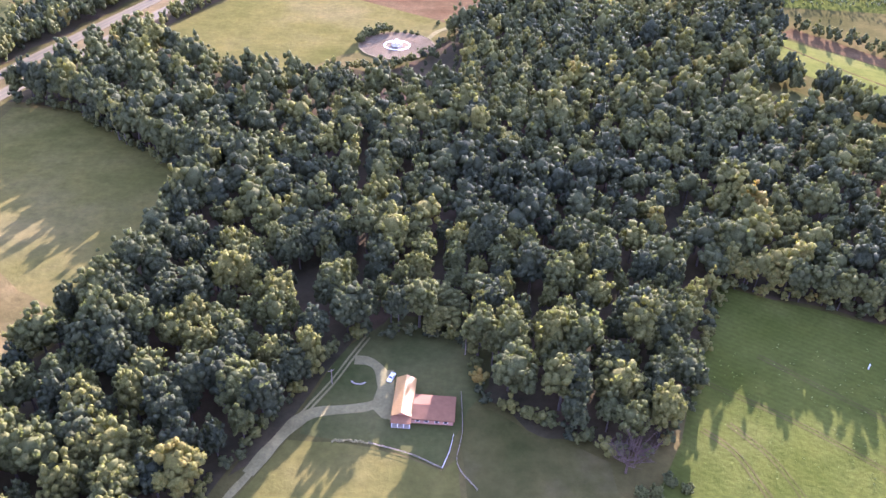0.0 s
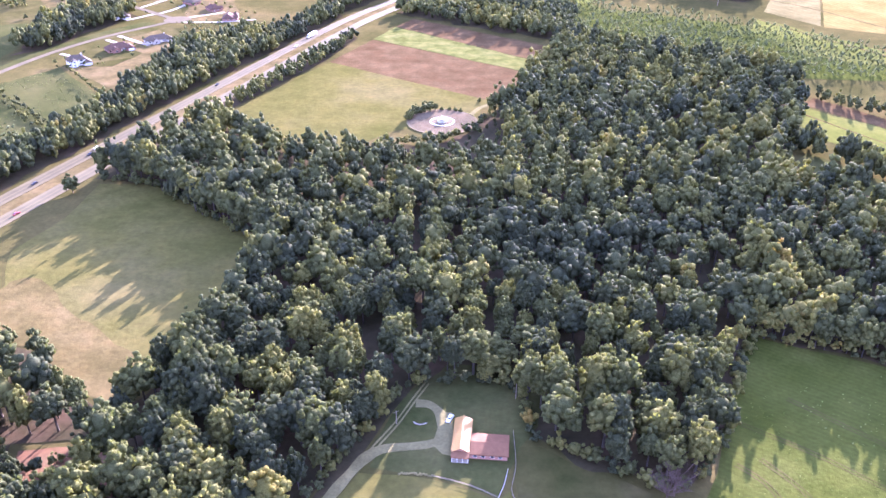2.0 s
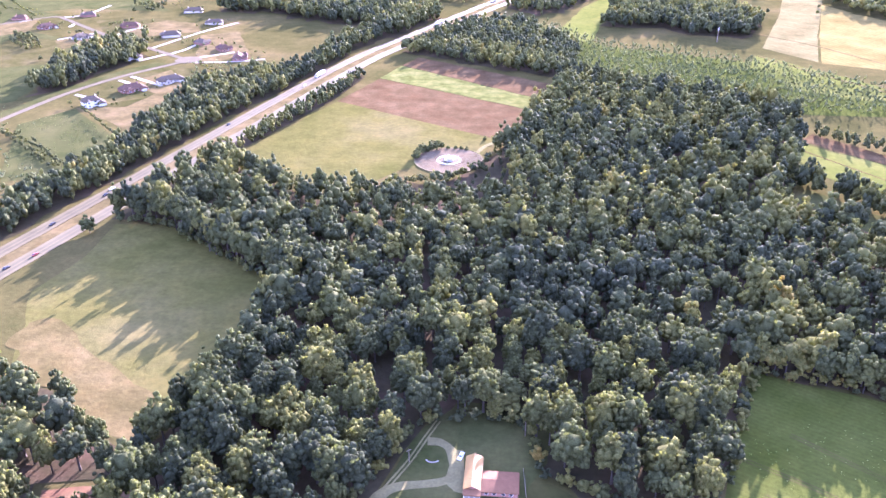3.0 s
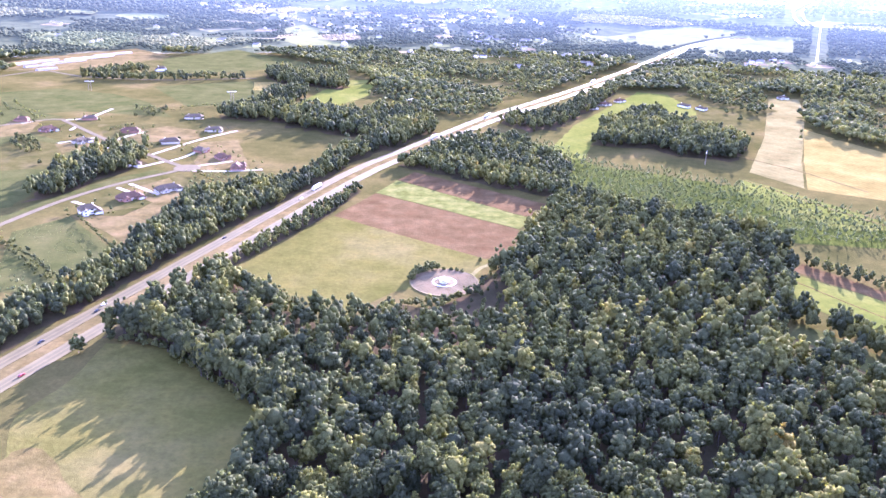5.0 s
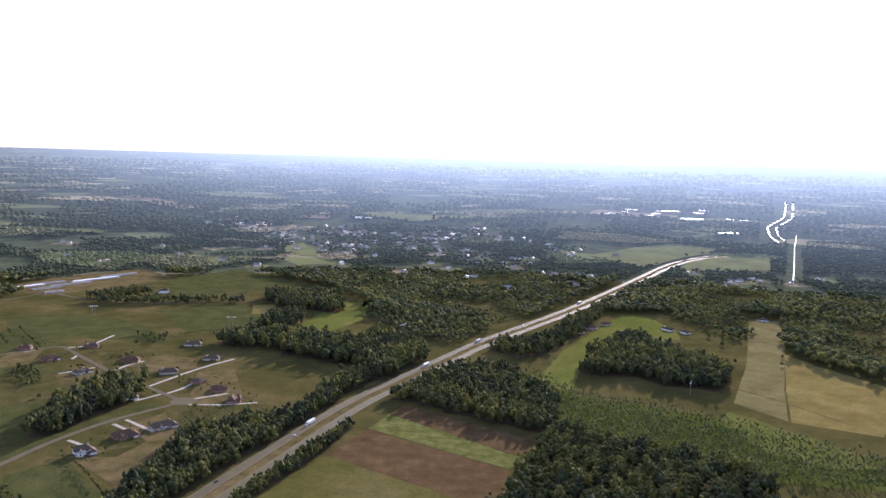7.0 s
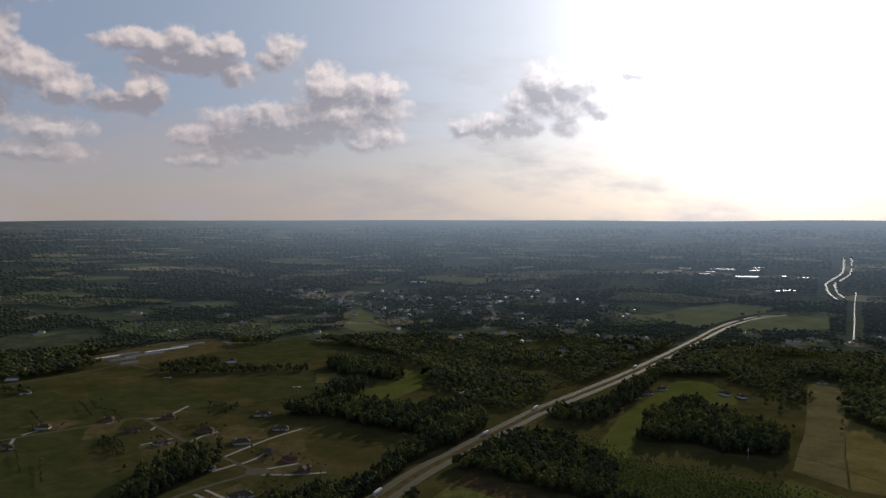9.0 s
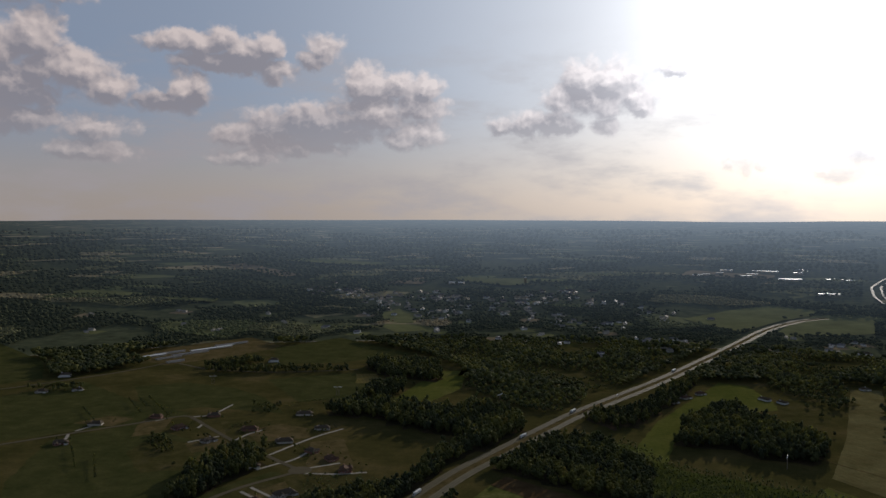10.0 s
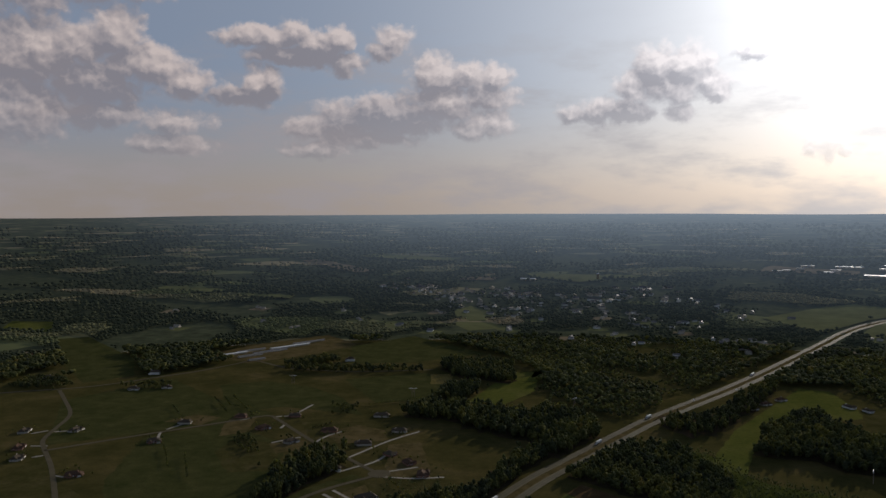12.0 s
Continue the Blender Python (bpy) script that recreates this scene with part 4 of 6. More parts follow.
def far_woods():
    """Woods on all the land beyond the fields, thinner the farther they stand."""
    out, size = [], []
    r = 1500.0
    while r < 4500:
        gap = r / 170
        arc = np.arange(radians(52), radians(137), gap / r)
        a = arc + rng.uniform(-0.4, 0.4, len(arc)) * gap / r
        q = r + rng.uniform(-0.4, 0.4, len(arc)) * gap
        out.append(np.stack([q * np.cos(a), q * np.sin(a)], -1))
        size.append(np.full(len(arc), gap / 9.0))
        r += gap * (1.0 if r < 3000 else 2.0)
    xy, size = np.concatenate(out), np.concatenate(size)
    clear = [CL for CL in FAR_CLEAR]
    ok = np.ones(len(xy), bool)
    for p in clear:
        ok &= ~inside(xy, p)
    for x, y in TOWN:
        ok &= (np.hypot(xy[:, 0] - x, xy[:, 1] - y) > 95) | (rng.random(len(xy)) < 0.3)
    for q in FAR_LOTS:
        ok &= ~near_line(xy, [q, (q[0] + 1, q[1] - 60)], 24)
    for line, dist in [(HIGHWAY, 22), (EAST_WAY, 22), (FAR_WAY[2:], 34), (COUNTRY_ROAD, 22)] + [(s, 12) for s in STREETS]:
        ok &= ~near_line(xy, line, dist)
    patchy = np.array([noise.noise((x * 0.0016, y * 0.0016, 2.0)) + 0.35 * noise.noise((x * 0.007, y * 0.007, 4.0)) for x, y in xy])
    plots = np.array([noise.noise((x * 0.003, y * 0.0045, 6.0)) + 0.3 * noise.noise((x * 0.012, y * 0.012, 8.0)) for x, y in xy])
    ok &= np.where(np.hypot(xy[:, 0], xy[:, 1]) > 2000, plots < 0.24, patchy < 0.28)
    xy, size = xy[ok], size[ok]
    near = np.hypot(xy[:, 0], xy[:, 1]) < 2000
    grow("far_woods", xy[near], size[near] * rng.uniform(0.8, 1.2, near.sum()), DOT_T, "far woods of dark green crowns", "woods", tall=np.full(near.sum(), 0.85))
    # trees beyond 2000 m take the haze-emitting land material instead of leaves
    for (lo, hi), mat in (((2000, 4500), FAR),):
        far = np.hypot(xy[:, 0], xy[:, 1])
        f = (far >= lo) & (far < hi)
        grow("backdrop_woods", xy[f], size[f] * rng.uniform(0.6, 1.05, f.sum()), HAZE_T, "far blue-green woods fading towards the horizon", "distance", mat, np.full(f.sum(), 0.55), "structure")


FAR_CLEAR = [NORTH_WOOD, EAST_WOOD, LEFT_WOOD, HEDGE_B,
             [(-1300, 900), (-1300, 1230), (-1180, 1300), (-907, 1440), (-840, 1560), (-945, 1640), (-880, 1800), (-760, 1970), (-634, 1840), (-527, 1995), (-290, 1775), (-240, 1720), (-160, 1590), (-130, 1470), (0, 1200)],
             [(-480, 2239), (-405, 2350), (-300, 2170), (-397, 2090)], FIELD_W, FIELD_E, [(-515, 2473), (-475, 2560), (-362, 2427), (-390, 2295), (-473, 2312)], [(-377, 3234), (-71, 3230), (-35, 3107), (-134, 3073), (-297, 3142)],
             [(-1476, 1791), (-1425, 1839), (-1089, 1561), (-960, 1395), (-1035, 1290), (-1180, 1450)], [(-1757, 1960), (-1640, 1990), (-1540, 1855), (-1695, 1836)],
             [(120, 1030), (200, 1560), (400, 1540), (600, 1560), (640, 1530), (640, 1180), (480, 860)],
             [(-1690, 2565), (-1400, 2580), (-1390, 2640), (-1660, 2635)], [(-1350, 2540), (-1110, 2545), (-1120, 2585), (-1340, 2580)],
             [(-1590, 3210), (-1120, 3225), (-1070, 3290), (-1500, 3285)], [(-1110, 3440), (-580, 3460), (-520, 3560), (-1030, 3550)], [(-240, 3160), (90, 3175), (120, 3240), (-190, 3232)],
             [(560, 3330), (1010, 3200), (1050, 3330), (640, 3500)], [(-750, 2165), (-480, 2180), (-460, 2235), (-700, 2228)]]
far_woods()

# Farmhouse yard
DRIVE = [(-60, 180), (-45, 205), (-35, 223), (-29, 234), (-24, 244)]
for off in (-0.85, 0.85):
    ribbon("wheel_track", shifted([(-25, 242), (-22, 247), (-15, 261), (-8, 274), (-2, 288), (3, 299)], off), 0.8, GRAVEL, 0.11, "worn gravel wheel track up to the wood", "track", step=2.5, wobble=0.2, thick=0.03)
ribbon("driveway", DRIVE, 2.6, GRAVEL, 0.12, "pale gravel farm track beside the wood", "track", step=2.5, wobble=0.5)
LOOP = [(-1, 286), (4, 285.5), (8, 282), (10.5, 276), (11, 270), (9.5, 265.5), (5, 262.5), (-3, 261), (-12, 259.5), (-18, 255), (-23.5, 246), (-30, 233)]
ribbon("driveway", LOOP, 4.6, GRAVEL, 0.16, "grey gravel loop round a grass island", "driveway", step=1.5, wobble=0.5)
patch("yard", [(6, 262), (10, 281), (14, 281), (14.2, 256), (10, 257)], GRAVEL, 0.14, "worn gravel yard beside the house", "yard", 3, 0.5)
patch("yard_grass", [(-16, 262), (-10, 278), (-2, 294), (10, 312), (40, 312), (52, 296), (50, 275), (40, 262), (38, 250), (14, 254), (-14, 257)], LAWN, 0.06, "shaded rough grass behind the house", "grass", 5, 2)
patch("yard_clay", [(-36, 232), (-24, 262), (-12, 284), (-14, 300), (-34, 332), (-20, 330), (0, 303), (-4, 290), (-12, 276), (-26, 240)], FLOOR, 0.08, "brown bare earth beside the farm track", "soil", 5, 1.5)
patch("lawn", [(-14, 258), (14, 255), (36, 250), (31, 236), (21, 241), (7, 246), (-4, 248), (-16, 250)], LAWN, 0.09, "shaded green house lawn", "lawn", 4, 0.5)
patch("field", [(-34, 220), (-20, 247), (-4, 247), (7, 245), (21, 240), (31, 235), (36, 240), (40, 180), (-50, 170)], HAY, 0.05, "mown field before the house with curved mowing lines", "field", 5, 0.8)
patch("field", [(37, 262), (48, 262), (64, 252), (86, 240), (90, 180), (42, 180), (38, 240)], ROUGH, 0.05, "rough brownish pasture in the wood's shade", "field", 5, 0.8)
patch("clearing", [(-150, 256), (-118, 258), (-106, 240), (-110, 226), (-146, 230)], CLAY, 0.1, "red clay clearing between trees", "clearing", 5, 2)
FLOOR_PATCH = [(x, y) for x, y in BIG_WOOD]
for n, wood_poly in enumerate((BELT, GROVE, LEFT_WOOD, NORTH_WOOD, EAST_WOOD, STRIP_N, STRIP_S, ROW_HOMES, HEDGE_A, HEDGE_B, WEST_WOOD)):
    patch("forest_floor", wood_poly, ROUGH if n in (3, 4) else FLOOR, 0.21 + 0.004 * n, "leaf-littered woodland ground", "soil", 30, 0)
patch("forest_floor", FLOOR_PATCH, FLOOR, 0.03, "leaf-littered woodland ground", "soil", 4, 3.0)
bm = bmesh.new()
for i in range(14):
    a0, a1 = radians(200 + i * 9), radians(200 + i * 9 + 8)
    vs = [bm.verts.new((1.5 + math.cos(a) * r, 275.5 + math.sin(a) * r * 0.8, z)) for a in (a0, a1) for r, z in ((2.6, 0.1), (2.6, 0.5), (3.1, 0.5), (3.1, 0.1))]
    for q in ((0, 4, 5, 1), (1, 5, 6, 2), (2, 6, 7, 3), (0, 1, 2, 3), (4, 7, 6, 5)):
        bm.faces.new([vs[j] for j in q])
me = bpy.data.meshes.new("garden_edging")
bm.to_mesh(me)
bm.free()
me.materials.append(SLAB)
tagged(new("garden_edging", me), "curved pale stone edging on the grass island", "edging")


def gable(name, w, d, h, rise, over, mat, parent, label="", hip=0.0, thick=0.18):
    """A roof over a block w by d (ridge along y) on walls h high; hip: how far the ridge stops short of each end."""
    X, Y = w / 2 + over, d / 2 + over
    low = h - over * rise / (w / 2)
    top = h + rise
    e = Y - (hip if hip else 0)
    out = [(-X, -Y, low), (X, -Y, low), (X, Y, low), (-X, Y, low), (0, -e, top), (0, e, top)]
    verts = out + [(x, y, z - thick) for x, y, z in out]
    f = [(1, 2, 5, 4), (3, 0, 4, 5), (7, 10, 11, 8), (9, 11, 10, 6), (0, 3, 9, 6), (2, 1, 7, 8), (0, 6, 7, 1), (2, 8, 9, 3)]
    f += [(0, 1, 4), (2, 3, 5), (6, 10, 7), (8, 11, 9)] if hip else [(0, 4, 10, 6), (4, 1, 7, 10), (2, 5, 11, 8), (5, 3, 9, 11)]
    return part(name, mesh_of(name, verts, f, mat), parent, label)


def walls(name, w, d, h, rise, mat, parent, label=""):
    """Walls with pointed gable ends; the ridge runs along y."""
    x, y = w / 2, d / 2
    v = [(-x, -y, 0), (x, -y, 0), (x, y, 0), (-x, y, 0), (-x, -y, h), (x, -y, h), (x, y, h), (-x, y, h), (0, -y, h + rise - 0.2), (0, y, h + rise - 0.2)]
    f = [(0, 1, 5, 8, 4), (2, 3, 7, 9, 6), (1, 2, 6, 5), (3, 0, 4, 7)]
    return part(name, mesh_of(name, v, f, mat), parent, label)


def window(parent, x, y, z, w, h, axis, side):
    """A framed pane on a wall that faces along axis."""
    if axis == "y":
        frame_box = (x - w / 2 - 0.1, y - 0.06, z - 0.1, x + w / 2 + 0.1, y + 0.06, z + h + 0.1)
        pane = (x - w / 2, y + side * 0.06, z, x + w / 2, y + side * 0.09, z + h)
    else:
        frame_box = (x - 0.06, y - w / 2 - 0.1, z - 0.1, x + 0.06, y + w / 2 + 0.1, z + h + 0.1)
        pane = (x + side * 0.06, y - w / 2, z, x + side * 0.09, y + w / 2, z + h)
    pane = (min(pane[0], pane[3]), min(pane[1], pane[4]), pane[2], max(pane[0], pane[3]), max(pane[1], pane[4]), pane[5])
    win = boxes("window", [frame_box], WHITE, parent)
    boxes("pane", [pane], GLASS, win)
    return win


def farmhouse():
    h = empty("farmhouse", "brick farmhouse with a tan metal roof and a low reddish wing", "house")
    walls("wall", 6.2, 17.5, 3.1, 1.5, BRICK, h, "red brick walls")
    roof = gable("roof", 6.2, 17.5, 3.1, 1.5, 0.45, TAN_ROOF, h, "tan standing-seam metal roof")
    for i in range(18):
        y = -8.6 + i * 1.01
        for s in (-1, 1):
            v = [(s * 3.55, y - 0.03, 3.0), (s * 3.55, y + 0.03, 3.0), (s * 0.05, y + 0.03, 4.66), (s * 0.05, y - 0.03, 4.66)]
            v += [(a, b, c + 0.07) for a, b, c in v]
            part("seam", mesh_of("seam", v, [(4, 5, 6, 7) if s > 0 else (7, 6, 5, 4), (0, 1, 5, 4), (2, 3, 7, 6), (1, 2, 6, 5), (3, 0, 4, 7)], TAN_ROOF), roof)
    boxes("ridge_cap", [(-0.2, -9.2, 4.56, 0.2, 9.2, 4.68)], TAN_ROOF, h)
    # porch in front
    boxes("porch_floor", [(-3.2, -12.0, 0.0, 3.2, -8.76, 0.35)], SLAB, h)
    porch = [(-3.4, -12.2, 2.55), (3.4, -12.2, 2.55), (3.4, -8.7, 3.05), (-3.4, -8.7, 3.05)]
    v = porch + [(x, y, z - 0.15) for x, y, z in porch]
    part("porch_roof", mesh_of("porch_roof", v, [(0, 1, 2, 3), (7, 6, 5, 4), (0, 4, 5, 1), (1, 5, 6, 2), (2, 6, 7, 3), (3, 7, 4, 0)], RED_ROOF), h, "faded red porch roof")
    for x in (-3.0, -1.0, 1.0, 3.0):
        boxes("porch_post", [(x - 0.09, -12.0, 0.35, x + 0.09, -11.82, 2.45)], WHITE, h, "white porch post")
    # low wing
    boxes("wing_wall", [(3.15, -9.2, 0.0, 17.6, 1.2, 2.7)], BRICK, h)
    wing = [(3.4, -9.8, 2.75), (18.1, -9.8, 2.75), (18.1, 1.8, 2.75), (3.4, 1.8, 2.75), (3.6, -4.0, 3.85), (17.9, -4.0, 3.85)]
    v = wing + [(x, y, z - 0.2) for x, y, z in wing]
    part("wing_roof", mesh_of("wing_roof", v, [(0, 1, 5, 4), (2, 3, 4, 5), (3, 0, 4), (1, 2, 5), (0, 6, 7, 1), (1, 7, 8, 2), (2, 8, 9, 3), (3, 9, 6, 0)], RED_ROOF), h, "faded reddish wing roof")
    boxes("gutter", [(3.4, -9.95, 2.5, 18.1, -9.8, 2.68)], RED_ROOF, h, "brown gutter")
    for y in (-5.5, -1.5, 2.5, 6.0):
        window(h, -3.1, y, 1.0, 1.2, 1.2, "x", -1)
    for x in (5.5, 8.5, 12.0, 15.0):
        window(h, x, -9.2, 0.9, 1.3, 1.2, "y", -1)
    window(h, -1.6, -8.75, 1.0, 1.1, 1.2, "y", -1)
    window(h, 1.7, -8.75, 1.0, 1.1, 1.2, "y", -1)
    boxes("door", [(-0.45, -8.86, 0.35, 0.45, -8.76, 2.4)], WHITE, h, "white front door")
    h.matrix_basis = pose(18.0, 265.0, 0, 0, 0, -4)


farmhouse()


def car(x, y, heading, paint, label, group="", z=0.4):
    """A saloon car, 4.6 m long, along local y."""
    c = empty("car", label, "car", group)
    prof = [(-2.3, 0.35), (2.25, 0.35), (2.3, 0.62), (2.2, 0.82), (1.05, 0.95), (0.35, 1.42), (-1.2, 1.45), (-1.85, 1.0), (-2.28, 0.92)]
    n = len(prof)
    verts = [(s * (0.88 if zz < 1.1 else 0.66), yy, zz) for s in (-1, 1) for yy, zz in prof]
    faces = [tuple(range(n))[::-1], tuple(range(n, 2 * n))] + [(i, (i + 1) % n, n + (i + 1) % n, n + i) for i in range(n)]
    part("body", mesh_of("body", verts, faces, paint), c)
    for a, b in (((1.0, 0.99), (0.38, 1.40)), ((-1.25, 1.42), (-1.82, 1.03))):
        v = [(-0.6, a[0], a[1] + 0.02), (0.6, a[0], a[1] + 0.02), (0.56, b[0], b[1] + 0.03), (-0.56, b[0], b[1] + 0.03)]
        part("windscreen", mesh_of("windscreen", v, [(0, 1, 2, 3)], GLASS), c)
    for s in (-1, 1):
        boxes("side_window", [(min(s * 0.70, s * 0.78), -1.2, 1.05, max(s * 0.70, s * 0.78), 0.45, 1.36)], GLASS, c)
        for yy in (-1.4, 1.45):
            bm = bmesh.new()
            bmesh.ops.create_cone(bm, cap_ends=True, segments=12, radius1=0.33, radius2=0.33, depth=0.22, matrix=pose(s * 0.8, yy, 0.33, 0, 90, 0))
            w = bpy.data.meshes.new("wheel")
            bm.to_mesh(w)
            bm.free()
            w.materials.append(TYRE)
            part("wheel", w, c, "black rubber tyre")
    c.matrix_basis = pose(x, y, z, 0, 0, heading)
    return c


def truck(x, y, heading, z=0.4):
    """A tractor and a long white box trailer, along local y."""
    t = empty("truck", "long white box trailer truck on the highway", "truck", "trucks on the highway")
    boxes("trailer", [(-1.3, -9.0, 1.15, 1.3, 5.0, 4.1)], WHITE, t, "plain white box trailer")
    boxes("trailer_frame", [(-1.1, -8.8, 0.85, 1.1, 4.8, 1.15)], TYRE, t)
    prof = [(5.6, 0.6), (8.9, 0.6), (8.9, 1.7), (7.6, 1.9), (7.2, 3.0), (6.6, 3.8), (5.6, 3.9)]
    n = len(prof)
    v = [(s * 1.2, a, b) for s in (-1, 1) for a, b in prof]
    part("cab", mesh_of("cab", v, [tuple(range(n))[::-1], tuple(range(n, 2 * n))] + [(i, (i + 1) % n, n + (i + 1) % n, n + i) for i in range(n)], WHITE), t, "white sleeper cab")
    part("windscreen", mesh_of("windscreen", [(-1.05, 7.62, 2.0), (1.05, 7.62, 2.0), (1.0, 7.3, 2.9), (-1.0, 7.3, 2.9)], [(0, 1, 2, 3)], GLASS), t)
    for s in (-1, 1):
        for yy in (-8.0, -6.8, 4.9, 6.0, 8.1):
            bm = bmesh.new()
            bmesh.ops.create_cone(bm, cap_ends=True, segments=12, radius1=0.5, radius2=0.5, depth=0.5, matrix=pose(s * 1.02, yy, 0.5, 0, 90, 0))
            w = bpy.data.meshes.new("wheel")
            bm.to_mesh(w)
            bm.free()
            w.materials.append(TYRE)
            part("wheel", w, t, "black rubber tyres")
    t.matrix_basis = pose(x, y, z, 0, 0, heading)
    return t


car(13.0, 276.5, 160, WHITE, "white saloon car parked on the gravel beside the farmhouse", z=0.16)


def on_line(line, y, off):
    for a, b in zip(line, line[1:]):
        if a[1] <= y <= b[1]:
            t = (y - a[1]) / (b[1] - a[1])
            h = math.degrees(math.atan2(-(b[0] - a[0]), b[1] - a[1]))
            return a[0] + (b[0] - a[0]) * t + off * math.cos(radians(h)), y, h


for y, off in ((850, -1.8), (1106, 1.8), (1265, -1.8), (1640, -1.8)):
    x, yy, h = on_line(HIGHWAY, y, off)
    truck(x, yy, h + 180)
for line, y, off, paint, label in ((HIGHWAY, 489, 1.8, DARK_CAR, "dark car on the highway"), (HIGHWAY, 537, 1.8, DARK_CAR, "dark car on the highway"), (HIGHWAY, 548, -1.8, WHITE, "white car on the highway"),
                                   (HIGHWAY, 812, 1.8, WHITE, "white van-like car on the highway"), (HIGHWAY, 690, -1.8, DARK_CAR, "dark car on the highway"), (EAST_WAY, 447, 1.8, RED_CAR, "red car on the highway"),
                                   (EAST_WAY, 430, -1.8, DARK_CAR, "dark car on the highway"), (EAST_WAY, 980, 1.8, WHITE, "white car on the highway"), (HIGHWAY, 1400, 1.8, WHITE, "white car on the highway"),
                                   (EAST_WAY, 1500, 1.8, WHITE, "white car on the highway")):
    x, yy, h = on_line(line, y, off)
    car(x, yy, h if line is EAST_WAY else h + 180, paint, label, "cars on the highway")


def fence(points, gap, high, mat, label, category="fence"):
    """Posts and two rails along a line."""
    f = empty("fence", label, category)
    pts = spline(points, gap)
    for p in pts:
        boxes("post", [(p.x - 0.07, p.y - 0.07, 0.0, p.x + 0.07, p.y + 0.07, high)], mat, f)
    for a, b in zip(pts, pts[1:]):
        s = Vector((-(b - a).y, (b - a).x)).normalized() * 0.04
        for z in (high * 0.5, high * 0.92):
            v = [(q.x + k * s.x, q.y + k * s.y, z + dz) for q in (a, b) for k in (-1, 1) for dz in (-0.06, 0.06)]
            part("rail", mesh_of("rail", v, [(0, 1, 5, 4), (2, 6, 7, 3), (1, 3, 7, 5), (0, 4, 6, 2), (0, 2, 3, 1), (4, 5, 7, 6)], mat), f)


fence([(35, 250), (33.5, 243), (31, 236)], 2.4, 0.9, SIDING, "pale low rail fence along the lawn")
fence([(31, 236), (21, 241.5), (7, 246)], 2.6, 1.1, POLE, "weathered wooden rail fence below the house")
fence([(38, 270), (38, 252), (36, 238), (42, 228)], 2.6, 1.1, POLE, "weathered wooden rail fence beside the pasture")
bm = bmesh.new()
for i in range(26):
    t = i / 25
    x, y = 7 - 12 * t, 246.3 + 2.0 * t - 1.2 * t * t
    r = 0.35 + 0.25 * rng.random()
    bmesh.ops.create_icosphere(bm, subdivisions=1, radius=r, matrix=pose(x, y + rng.uniform(-0.5, 0.5), r * 0.5, 0, 0, 40 * i))
me = bpy.data.meshes.new("brush_pile")
bm.to_mesh(me)
bm.free()
me.materials.append(GRAVEL)
tagged(new("brush_pile", me), "row of pale cut brush and stones on the lawn's edge", "brush", kind="stuff")


def pole(x, y, high, label, arms=1, group=""):
    p = empty("utility_pole", label, "pole", group)
    bm = bmesh.new()
    bmesh.ops.create_cone(bm, cap_ends=True, segments=8, radius1=0.17, radius2=0.11, depth=high, matrix=Matrix.Translation((0, 0, high / 2)))
    me = bpy.data.meshes.new("pole_shaft")
    bm.to_mesh(me)
    bm.free()
    me.materials.append(POLE)
    part("pole_shaft", me, p)
    for i in range(arms):
        boxes("crossarm", [(-1.2, -0.06, high - 0.8 - i, 1.2, 0.06, high - 0.65 - i)], POLE, p)
    p.matrix_basis = pose(x, y, 0, 0, 0, 30)


pole(-8, 273.5, 7, "wooden yard light pole on the grass island")
pole(40, 290, 9, "wooden utility pole at the wood's edge")


def pylon(x, y, heading):
    """A two-legged steel power-line tower with a crossarm and bracing."""
    p = empty("power_pylon", "two-legged wooden power-line tower with pale crossarms", "pylon", "power-line towers")
    for s in (-1, 1):
        bm = bmesh.new()
        bmesh.ops.create_cone(bm, cap_ends=True, segments=8, radius1=0.4, radius2=0.25, depth=17, matrix=Matrix.Translation((s * 2.2, 0, 8.5)))
        me = bpy.data.meshes.new("leg")
        bm.to_mesh(me)
        bm.free()
        me.materials.append(POLE)
        part("leg", me, p)
        d = Vector((4.4, 0, 5 * s))
        m = Matrix.Translation((0, 0, 10.5)) @ d.to_track_quat("Z", "Y").to_matrix().to_4x4()
        bm = bmesh.new()
        bmesh.ops.create_cone(bm, cap_ends=True, segments=6, radius1=0.16, radius2=0.16, depth=d.length, matrix=m)
        me = bpy.data.meshes.new("brace")
        bm.to_mesh(me)
        bm.free()
        me.materials.append(POLE)
        part("brace", me, p)
    for x0, x1 in ((-7.5, -0.8), (0.8, 7.5)):
        boxes("crossarm", [(x0, -0.3, 15.4, x1, 0.3, 16.1)], WHITE, p)
    for xx in (-5, 0, 5):
        boxes("insulator", [(xx - 0.12, -0.12, 14.2, xx + 0.12, 0.12, 15.6)], WHITE, p)
    p.matrix_basis = pose(x, y, 0, 0, 0, heading)


for x, y, h in ((-622, 1390, 5), (-361, 1330, 8), (-68, 1310, 60), (318, 1006, 70)):
    pylon(x, y, h)


